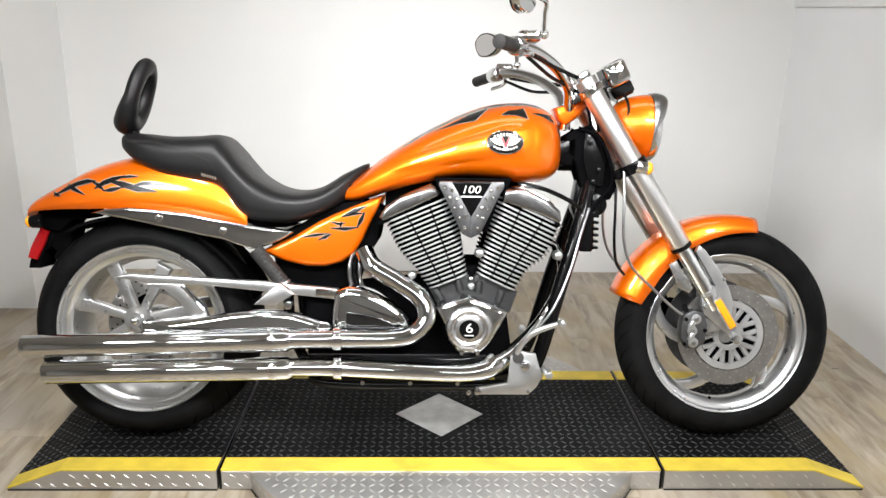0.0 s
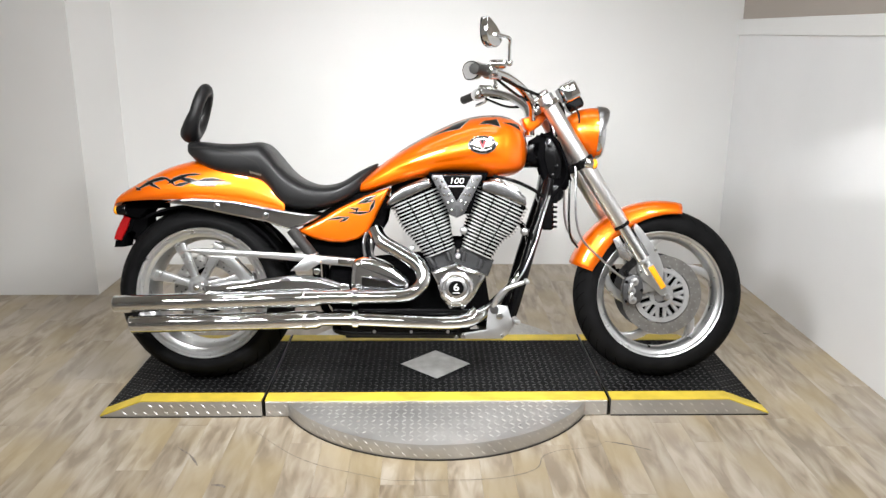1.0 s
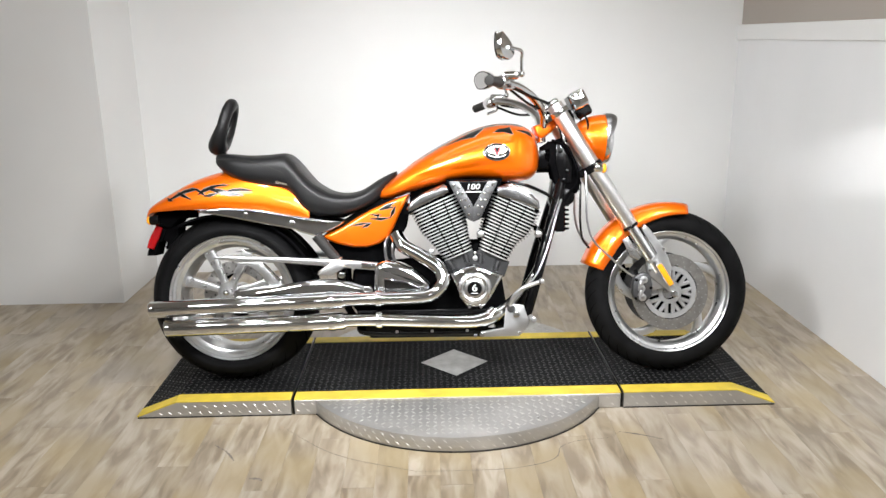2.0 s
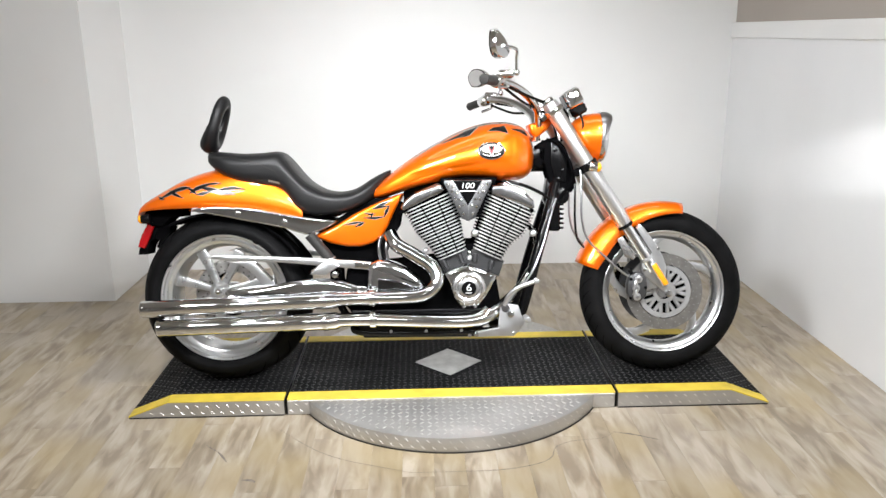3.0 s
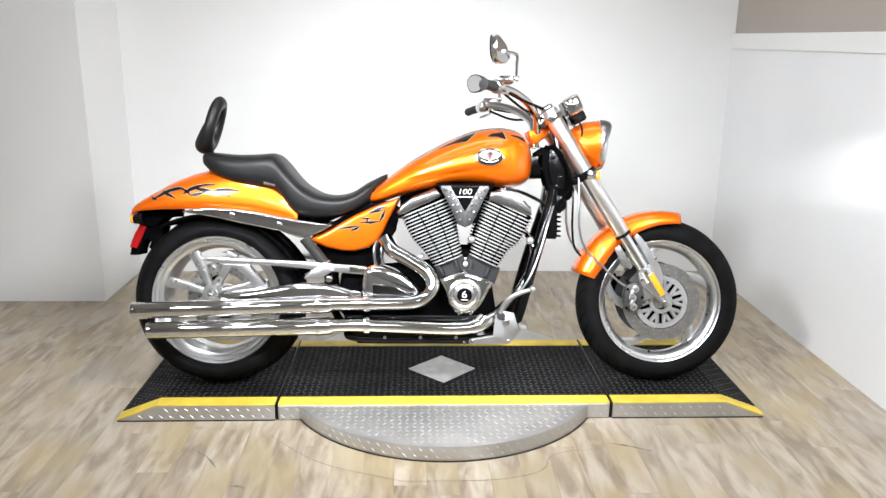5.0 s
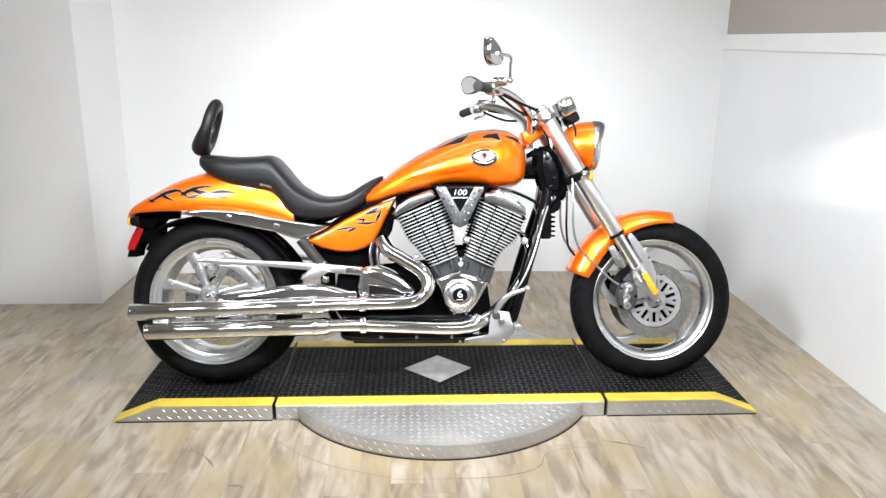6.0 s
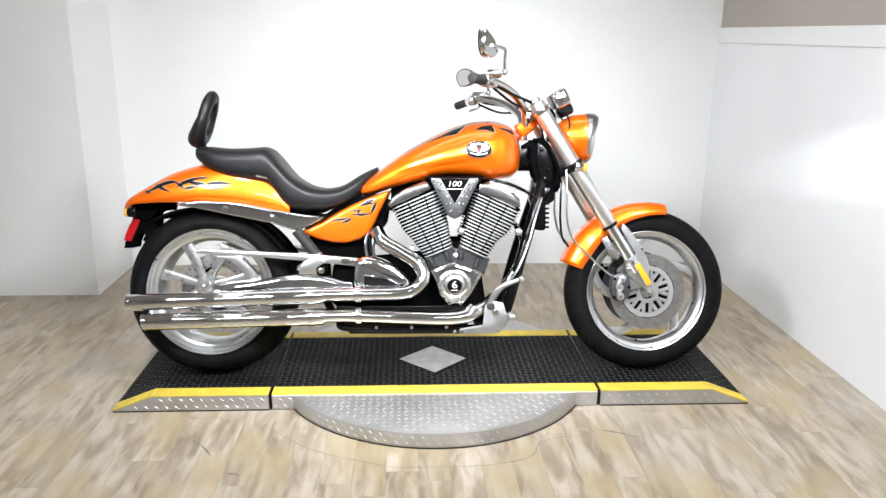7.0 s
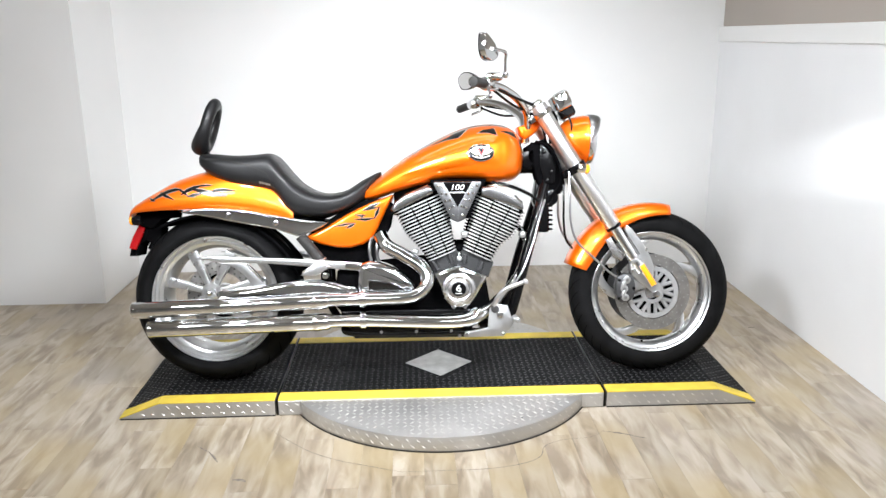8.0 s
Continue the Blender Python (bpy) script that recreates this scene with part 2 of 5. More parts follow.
def skin(bm, rings, caps=True, closed=True):
    n = len(rings[0])
    for a, b in zip(rings, rings[1:]):
        for k in range(n if closed else n - 1):
            bm.faces.new((a[k], a[(k + 1) % n], b[(k + 1) % n], b[k]))
    if caps:
        bm.faces.new(rings[0][::-1])
        bm.faces.new(rings[-1])


def lathe(profile, c, segs=64, bm=None, closed=False):
    """Turns (radius, y) round the axle through c, which runs along y."""
    bm = bm or bmesh.new()
    prof = list(profile) + ([profile[0]] if closed else [])
    rings = [[bm.verts.new((c[0] + r * math.cos(a), c[1] + y, c[2] + r * math.sin(a)))
              for a in (2 * math.pi * k / segs for k in range(segs))] for r, y in (prof[:-1] if closed else prof)]
    if closed:
        rings.append(rings[0])
    skin(bm, rings, False)
    return bm


def prism(outline, y0, y1, bevel=0.0, bm=None, segs=2):
    """A plate with an outline of (x, z), from y0 to y1."""
    bm = bm or bmesh.new()
    t = bmesh.new()
    a = [t.verts.new((x, y0, z)) for x, z in outline]
    b = [t.verts.new((x, y1, z)) for x, z in outline]
    caps = [t.faces.new(a), t.faces.new(b[::-1])]
    n = len(a)
    for k in range(n):
        t.faces.new((a[k], b[k], b[(k + 1) % n], a[(k + 1) % n]))
    bmesh.ops.recalc_face_normals(t, faces=t.faces)
    if bevel:
        bmesh.ops.bevel(t, geom=list({e for f in caps for e in f.edges}), offset=bevel, segments=segs, affect="EDGES", profile=0.5)
    bmesh.ops.triangulate(t, faces=[f for f in t.faces if len(f.verts) > 4])
    return join(bm, t)


def curve_outline(points, steps=6):
    """A closed smooth outline through (x, z) points."""
    p = list(points)
    out = smooth_path([p[-1]] + p + [p[0], p[1]], steps)
    return [tuple(q) for q in out[steps:steps + steps * len(p)]]


def arc(cx, cz, r, a0, a1, n=24):
    return [(cx + r * math.cos(radians(a0 + (a1 - a0) * k / n)), cz + r * math.sin(radians(a0 + (a1 - a0) * k / n))) for k in range(n + 1)]


def loft(stations, power=2.4, segs=40, steps=5, bm=None, low_power=None):
    """A body along x: stations (x, z_top, z_bottom, half_width, z_of_widest as a share), superellipse sections."""
    bm = bm or bmesh.new()
    rings = []
    for x, zt, zb, w, share in smooth_path(stations, steps):
        zt, w = max(zt, zb + 0.002), max(w, 0.001)
        zm = zb + (zt - zb) * share
        ring = []
        for k in range(segs):
            a = 2 * math.pi * k / segs
            c, s = math.cos(a), math.sin(a)
            pw = power if s >= 0 else (low_power or power)
            y = w * math.copysign(abs(c) ** (2 / pw), c)
            h = zt - zm if s >= 0 else zm - zb
            ring.append(bm.verts.new((x, y, zm + h * math.copysign(abs(s) ** (2 / pw), s))))
        rings.append(ring)
    skin(bm, rings)
    return bm


def bvh_of(bm):
    from mathutils.bvhtree import BVHTree
    return BVHTree.FromBMesh(bm)


def decal(outline, tree, lift=0.0012, cut=0.012, bm=None, y_from=-1.0):
    """A thin painted shape: an (x, z) outline laid onto the near side of a body."""
    bm = bm or bmesh.new()
    t = bmesh.new()
    t.faces.new([t.verts.new((x, 0, z)) for x, z in outline])
    bmesh.ops.triangulate(t, faces=t.faces[:])
    for _ in range(4):
        long = [e for e in t.edges if e.calc_length() > cut]
        if not long:
            break
        bmesh.ops.subdivide_edges(t, edges=long, cuts=1)
        bmesh.ops.triangulate(t, faces=[f for f in t.faces if len(f.verts) > 3])
    lost = []
    for v in t.verts:
        hit, normal, _, _ = tree.ray_cast(Vector((v.co.x, y_from, v.co.z)), Vector((0, 1, 0)))
        if hit is None:
            lost.append(v)
        else:
            v.co = hit + Vector((0, -lift, 0)) * (1 if abs(normal.y) > 0.5 else 2)
    bmesh.ops.delete(t, geom=lost, context="VERTS")
    return join(bm, t)


def bars_text(body, size, m, material, parent, name, depth=0.0006, slant=0.0):
    cu = bpy.data.curves.new(name, "FONT")
    cu.body, cu.size, cu.extrude, cu.align_x, cu.align_y = body, size, depth, "CENTER", "CENTER"
    tmp = new(name, cu)
    me = bpy.data.meshes.new_from_object(tmp.evaluated_get(bpy.context.evaluated_depsgraph_get()))
    bpy.data.objects.remove(tmp)
    bpy.data.curves.remove(cu)
    me.materials.clear()
    me.materials.append(material)
    for v in me.vertices:
        v.co.x += slant * v.co.y
    ob = new(name, me)
    ob.parent = parent
    ob.matrix_basis = m
    if DRAWN:
        ob.location.x, ob.location.z = settle(ob.location.x, ob.location.y, ob.location.z)
    return ob


def setting(name, bm, material, label, category, smooth=False):
    return tagged(new(name, finish(name, bm, material, smooth)), label, category, kind="structure")


# ---- the room ----
BACK, RIGHT, COL_X, COL_Y, LEFT, REAR = 1.60, 1.693, -1.745, 1.047, -3.4, -5.2
setting("wall_north", box(COL_X - 0.10, RIGHT + 0.1, BACK, BACK + 0.12, 0, CEIL), WALL, "plain white painted wall behind the motorcycle", "wall")
setting("wall_jut", box(LEFT, COL_X, COL_Y, BACK + 0.12, 0, CEIL), WALL, "white painted wall standing forward of the rest", "wall")
setting("wall_west", box(LEFT - 0.12, LEFT, REAR, BACK + 0.12, 0, CEIL), WALL, "unseen white side wall closing the room", "wall")
# unseen wall, added to close the room and set the chrome's reflections
setting("wall_south", box(LEFT - 0.12, RIGHT + 0.22, REAR - 0.12, REAR, 0, CEIL), TAUPE, "unseen grey wall, toned for the chrome's reflections", "wall")
setting("wall_east_lower", box(RIGHT, RIGHT + 0.12, REAR, BACK, 0, 1.322), PANEL, "glossy white panelled lower half of the wall", "wall")
setting("wall_east_upper", box(RIGHT + 0.012, RIGHT + 0.12, REAR, BACK, 1.322, CEIL), BEIGE, "beige painted upper half of the wall", "wall")
setting("ceiling", box(LEFT - 0.12, RIGHT + 0.22, REAR - 0.12, BACK + 0.12, CEIL, CEIL + 0.1), CEILING, "unseen off-white ceiling closing the room", "ceiling")
setting("wall_cap", box(RIGHT - 0.012, RIGHT + 0.012, REAR, BACK, 1.322, 1.405, 0.003), WALL, "white painted timber cap rail along the half wall", "trim")
setting("floor", box(LEFT, RIGHT + 0.01, REAR, BACK + 0.01, -0.10, -0.004), BASE, "subfloor under wood-look planks", "floor")

# small unseen spot, added to make the bright patch; it grazes the glossy panel
spot = bpy.data.lights.new("added_patch_light", "SPOT")
spot.energy, spot.spot_size, spot.spot_blend, spot.shadow_soft_size, spot.color = 700, radians(7.4), 0.75, 0.01, (0.97, 0.98, 1.0)
new("added_patch_light", spot).matrix_world = look((1.30, -2.75, 1.50), (1.70, -0.30, 0.945))
ws = thing("added_patch_lamp", "added unseen spot lamp for the bright patch on the glossy wall", "lamp", pose(1.30, -2.75, 1.50))
part("lamp_head", cyl((-0.012, -0.075, 0.017), (-0.002, -0.012, 0.003), 0.032, segs=20, bevel=0.006), WALL, ws)
part("lamp_arm", tube([(0.0, -0.06, 0.03), (0.15, -0.07, 0.06), (0.40, -0.07, 0.05)], 0.008, 10), WALL, ws)
for lx, ly, watts, tip, wide, deep in LAMPS:
    hw, hd = wide / 2 + 0.04, deep / 2 + 0.04
    fit = thing("ceiling_lamp", "added unseen ceiling light panel, switched on", "lamp", pose(lx, ly, CEIL), "ceiling lamps")
    if tip:
        tray = box(-hw, hw, -hd, hd, 0.012, 0.05, 0.008)
        bmesh.ops.transform(tray, matrix=pose(0, 0, -0.19, tip), verts=tray.verts)
        part("housing", tray, CEILING, fit)
        for hx in (-wide * 0.4, wide * 0.4):
            part("hanger", cyl((hx, 0, -0.17), (hx, 0, 0), 0.008, segs=10), CEILING, fit)
    else:
        part("housing", box(-hw, hw, -hd, hd, -0.06, 0.0, 0.008), CEILING, fit)
for eye, aim, watts, cone, soft in SPOTS:
    fit = thing("unseen_spot", "unseen white ceiling spot lamp, switched on", "lamp", pose(*eye), "track spots")
    back = (Vector(eye) - Vector(aim)).normalized()
    part("lamp_head", cyl(back * (soft + 0.03), back * (soft + 0.20), soft + 0.01, soft * 0.6 + 0.02, 24, 0.008), CEILING, fit)
    part("lamp_arm", cyl(back * (soft + 0.1), (back.x * (soft + 0.1), back.y * (soft + 0.1), CEIL - eye[2]), 0.009, segs=10), CEILING, fit)

# ---- the display platform ----
P, J, TOP, STRIP = 0.312, 0.612, 0.060, 0.064
platform = thing("display_platform", "low turntable platform with black tread mats and yellow edges", "platform")


def lozenge(bm, x, y, z, ln, wd, ht, ang, m=None):
    c, s = math.cos(ang), math.sin(ang)
    base = [(-ln, 0), (0, -wd), (ln, 0), (0, wd)]
    v = [Vector((x + px * c - py * s, y + px * s + py * c, z)) for px, py in base]
    t = [Vector((x + px * .45 * c - py * .45 * s, y + px * .45 * s + py * .45 * c, z + ht)) for px, py in base]
    if m:
        v, t = [m @ q for q in v], [m @ q for q in t]
    v, t = [bm.verts.new(q) for q in v], [bm.verts.new(q) for q in t]
    bm.faces.new(t)
    for k in range(4):
        bm.faces.new((v[k], v[(k + 1) % 4], t[(k + 1) % 4], t[k]))


def lugs(x0, x1, y0, y1, z, pitch, ln, wd, ht, keep=None, m=None):
    bm = bmesh.new()
    i = 0
    y = y0 + pitch / 2
    while y < y1:
        k = 0
        x = x0 + pitch / 2
        while x < x1:
            if keep is None or keep(x, y):
                lozenge(bm, x, y, z, ln, wd, ht, radians(45 if (i + k) % 2 else -45), m)
            x += pitch
            k += 1
        y += pitch
        i += 1
    return bm


def side_lugs(x0, x1, low_left=0.0, low_right=0.0):
    """Two rows of raised dashes on the front face."""
    bm = bmesh.new()
    m = Matrix.Rotation(radians(90), 4, "X")
    for j, z in enumerate((0.017, 0.044)):
        x = x0 - (low_left if j == 0 else 0.0) + 0.014 + 0.0185 * j
        while x < x1 - 0.010 + (low_right if j == 0 else 0.0):
            lozenge(bm, x, z, P, 0.0100, 0.0026, 0.0014, radians(-38), m)
            x += 0.037
    return bm


def diamond_free(x, y):
    return abs(x) / 0.15 + abs(y) / 0.155 > 1.0


part("deck", box(-J, J, -P, P, 0.002, TOP, 0.002), TREAD, platform, "silver tread-plate centre section")
mid_mat = part("mat", box(-J + 0.002, J - 0.002, -P + STRIP + 0.002, P - STRIP - 0.002, TOP, TOP + 0.004), MAT_RUBBER, platform, "black tread rubber mat")
tagged(part("tread", lugs(-J, J, -P + STRIP, P - STRIP, TOP + 0.004, 0.0235, 0.0118, 0.0036, 0.0016, diamond_free), LUG, mid_mat), kind="stuff")
for y0, y1 in ((-P, -P + STRIP), (P - STRIP, P)):
    part("edge_strip", box(-J, J, y0, y1, TOP, TOP + 0.005, 0.001), YELLOW, platform, "yellow safety strip")
dm = bmesh.new()
dv = [dm.verts.new(q) for q in ((-0.139, 0, TOP + .0052), (0.001, -0.135, TOP + .0052), (0.134, 0, TOP + .0052), (0, 0.134, TOP + .0052))]
ext = bmesh.ops.extrude_face_region(dm, geom=[dm.faces.new(dv)])
bmesh.ops.translate(dm, verts=[v for v in ext["geom"] if isinstance(v, bmesh.types.BMVert)], vec=(0, 0, 0.0016))
part("diamond_plate", dm, PLAIN_SILVER, platform, "bare silver diamond-shaped plate")

R_DISC = 0.615
disc = part("disc", cyl((0, 0, 0.004), (0, 0, TOP - 0.003), R_DISC, segs=128, bevel=0.002), TREAD, platform, "round silver tread-plate turntable")
tagged(part("tread", lugs(-0.62, 0.62, -0.62, 0.62, TOP - 0.003, 0.026, 0.012, 0.0035, 0.0014,
                          lambda x, y: x * x + y * y < 0.595 ** 2 and abs(y) > P - 0.01), DASH, disc), kind="stuff")
rim = bmesh.new()
for k in range(104):
    a = 2 * math.pi * k / 104
    for z in (0.018, 0.042):
        m = Matrix.Translation((R_DISC * math.cos(a), R_DISC * math.sin(a), z)) @ Matrix.Rotation(a + math.pi / 2, 4, "Z") @ Matrix.Rotation(radians(90), 4, "X")
        lozenge(rim, 0.0185 * (z > 0.03), 0, 0, 0.0100, 0.0024, 0.0012, radians(-40), m)
tagged(part("rim_tread", rim, DASH, disc), kind="stuff")
# dark disc stands in for the shadow under the turntable
part("shadow_base", cyl((0, 0, 0.0), (0, 0, 0.004), R_DISC + 0.002, segs=96), DARK, platform, "dark disc painted as the shadow under the turntable")

G, FLAT, TIP = 0.012, 1.050, 1.198
for s in (-1, 1):
    ramp = part("ramp", bmesh.new(), TREAD, platform, "silver tread-plate end ramp with black mat")
    bm = prism([(s * (J + G), 0.002), (s * (J + G), TOP), (s * FLAT, TOP), (s * TIP, 0.004), (s * TIP, 0.002)], -P, P)
    ramp.data = finish("ramp", bm, TREAD, False)
    slope = math.atan2(TOP - 0.004, TIP - FLAT)
    ln = math.hypot(TOP - 0.004, TIP - FLAT)
    rm = Matrix.Translation((s * FLAT, 0, TOP)) @ Matrix.Rotation(s * slope, 4, "Y")
    a, b = sorted((s * (J + G), s * FLAT))
    flat = part("mat", box(a, b, -P + STRIP + 0.002, P - STRIP - 0.002, TOP, TOP + 0.004), MAT_RUBBER, ramp, "black tread rubber mat")
    bm = lugs(a, b, -P + STRIP, P - STRIP, TOP + 0.004, 0.0235, 0.0118, 0.0036, 0.0016)
    sx0, sx1 = sorted((0, s * ln))
    part("slope_mat", box(sx0, sx1, -P + STRIP + 0.002, P - STRIP - 0.002, 0, 0.004, m=rm), MAT_RUBBER, ramp, "black tread rubber mat")
    join(bm, lugs(sx0, sx1, -P + STRIP, P - STRIP, 0.004, 0.0235, 0.0118, 0.0036, 0.0016, m=rm))
    tagged(part("tread", bm, LUG, ramp), kind="stuff")
    for y0, y1 in ((-P, -P + STRIP), (P - STRIP, P)):
        bm = box(a, b, y0, y1, TOP, TOP + 0.005, 0.001)
        box(sx0, sx1, y0, y1, 0, 0.005, 0.001, bm, rm)
        part("edge_strip", bm, YELLOW, ramp, "yellow safety strip")
    tagged(part("side_tread", side_lugs(a, b, 0.075 if s < 0 else 0.0, 0.075 if s > 0 else 0.0), DASH, ramp), kind="stuff")
    # black strip put in for the darkness of the open joint
    x0, x1 = sorted((s * (J + 0.001), s * (J + 0.005)))
    part("joint_strip", box(x0, x1, -P, P, 0.004, TOP + 0.006), BLACK, platform, "thin black strip painted as the dark gap at the joint")
    # dark slab added to paint the shade line at the ramp's base
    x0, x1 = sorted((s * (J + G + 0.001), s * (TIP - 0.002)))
    part("shadow_base", box(x0, x1, -P - 0.002, P + 0.002, 0.0, 0.0045), DARK, ramp, "dark slab painted as the shadow line under the ramp")
for s in (-1, 1):
    x0, x1 = sorted((s * 0.53, s * J))
    tagged(part("side_tread", side_lugs(x0, x1), DASH, platform), kind="stuff")

# ---- the motorcycle ----
bike = thing("motorcycle", "orange cruiser motorcycle with black flame graphics and chrome exhausts", "motorcycle",
             pose(0, -0.10, 0.0665, -11.0, 0, -0.6))  # leaning away on its side stand
FX, FZ, RX, RZ = 0.836, 0.316, -0.855, 0.324


def blade(c, r0, r1, w0, w1, sweep, a0, y0, y1, n=10):
    """A swept wheel spoke between two radii."""
    left, right = [], []
    for k in range(n + 1):
        f = k / n
        r = r0 + (r1 - r0) * f
        a = radians(a0 + sweep * f * f)
        w = (w0 + (w1 - w0) * f ** 1.8) / 2
        for side, sign in ((left, 1), (right, -1)):
            b = a + sign * w / r
            side.append((c[0] + r * math.cos(b), c[1] + r * math.sin(b)))
    return prism(left + right[::-1], y0, y1, 0.004)


def tyre_profile(bead, half, R, crown):
    """A closed tyre section (radius, y)."""
    right = [(bead, half * 0.80), (bead + 0.010, half * 0.93), (bead + 0.024, half), (R - crown * 1.3, half * 0.985),
             (R - crown * 0.95, half * 0.90), (R - crown * 0.55, half * 0.70), (R - crown * 0.2, half * 0.42), (R, 0)]
    right = [tuple(q) for q in smooth_path(right, 3)]
    return right + [(r, -y) for r, y in right[-2::-1]] + [(bead - 0.006, 0)]


def grooves(c, profile, count, y_in, y_out, skew):
    """Slanted tread cuts as dark strips that follow the tyre's section."""
    pts = sorted({(round(y, 4), r) for r, y in profile if r > profile[-1][0] + 0.03 and y >= 0})
    bm = bmesh.new()
    for k in range(count):
        for side in (-1, 1):
            rows = []
            for j in range(7):
                f = j / 6
                y = y_in + (y_out - y_in) * f
                r = float(np.interp(y, [p[0] for p in pts], [p[1] for p in pts])) + 0.0006
                a = 2 * math.pi * (k + 0.5 * (side > 0)) / count + skew * f
                w = 0.0032 * (1 - 0.6 * abs(2 * f - 1)) / r
                rows.append([bm.verts.new((c[0] + r * math.cos(b), side * y, c[2] + r * math.sin(b))) for b in (a - w, a + w)])
            skin(bm, rows, False, False)
    return bm


# rear wheel
c = (RX, 0, RZ)
rear = part("rear_wheel", lathe([(0.245, -0.098), (0.239, -0.103), (0.233, -0.099), (0.230, -0.090), (0.221, -0.088), (0.217, -0.080), (0.206, -0.074), (0.196, -0.045), (0.190, 0.0),
                                 (0.196, 0.05), (0.206, 0.08), (0.230, 0.098), (0.245, 0.098), (0.214, 0.0)], c, 96, closed=True),
            RIM, bike, "silver dished alloy rear wheel")
rt = part("tyre", lathe(tyre_profile(0.238, 0.120, 0.327, 0.042), c, 96, closed=True), RUBBER, rear, "wide black rear tyre")
tyre_groove = part("tread_grooves", grooves(c, tyre_profile(0.238, 0.120, 0.327, 0.042), 30, 0.02, 0.105, 0.22), GROOVE, rear)
tagged(tyre_groove, kind="stuff")
part("hub", lathe([(0.0, -0.055), (0.030, -0.055), (0.042, -0.045), (0.046, 0.05), (0.0, 0.055)], c, 40), ALU, rear)
SX, SZ = RX - 0.028, RZ + 0.020
for k in range(7):
    part("spoke", blade((SX, SZ), 0.022, 0.176, 0.024, 0.044, 2, 51.43 * k + 9.5, -0.055, -0.025), RIM, rear)
part("spoke_boss", lathe([(0.0, -0.075), (0.022, -0.075), (0.034, -0.066), (0.040, -0.050), (0.0, -0.020)], (SX, 0, SZ), 36), RIM, rear)
part("axle_bolt", ball((SX, -0.082, SZ), 0.013, segs=14), CHROME, rear)
disc_r = part("rear_brake_disc", lathe([(0.088, 0.012), (0.140, 0.012), (0.140, 0.018), (0.088, 0.018)], c, 64, closed=True), ROTOR, rear, "drilled steel brake disc")
bm = bmesh.new()
for k in range(24):
    for j, r in enumerate((0.097, 0.114, 0.131)):
        a = radians(15 * k + 5 * j)
        cyl((RX + r * math.cos(a), 0.0115, RZ + r * math.sin(a)), (RX + r * math.cos(a), 0.0122, RZ + r * math.sin(a)), 0.0030, segs=8, bm=bm)
tagged(part("drill_holes", bm, BLACKM, disc_r), kind="stuff")
part("drive_pulley", lathe([(0.085, 0.09), (0.105, 0.09), (0.105, 0.12), (0.085, 0.12)], c, 64, closed=True), BLACKM, rear)

# front wheel
c = (FX, 0, FZ)
front = part("front_wheel", lathe([(0.242, -0.052), (0.236, -0.056), (0.231, -0.053), (0.228, -0.045), (0.220, -0.042), (0.212, -0.034), (0.205, -0.018), (0.202, 0.0),
                                   (0.205, 0.018), (0.212, 0.036), (0.227, 0.053), (0.242, 0.052), (0.222, 0.0)], c, 96, closed=True),
             RIM, bike, "silver alloy front wheel with swept spokes")
part("tyre", lathe(tyre_profile(0.235, 0.066, 0.319, 0.036), c, 96, closed=True), RUBBER, front, "black front tyre")
tagged(part("tread_grooves", grooves(c, tyre_profile(0.235, 0.066, 0.319, 0.036), 38, 0.010, 0.058, -0.20), GROOVE, front), kind="stuff")
part("hub", lathe([(0.0, -0.05), (0.026, -0.05), (0.032, -0.04), (0.032, 0.04), (0.0, 0.05)], c, 40), ALU, front)
for k in range(5):
    part("spoke", blade((FX, FZ), 0.028, 0.212, 0.034, 0.052, -40, 72 * k + 56, -0.012, 0.012), RIM, front)
part("valve_stem", cyl((FX - 0.028, -0.020, FZ - 0.198), (FX - 0.031, -0.022, FZ - 0.222), 0.0045, segs=10), BLACK, front)
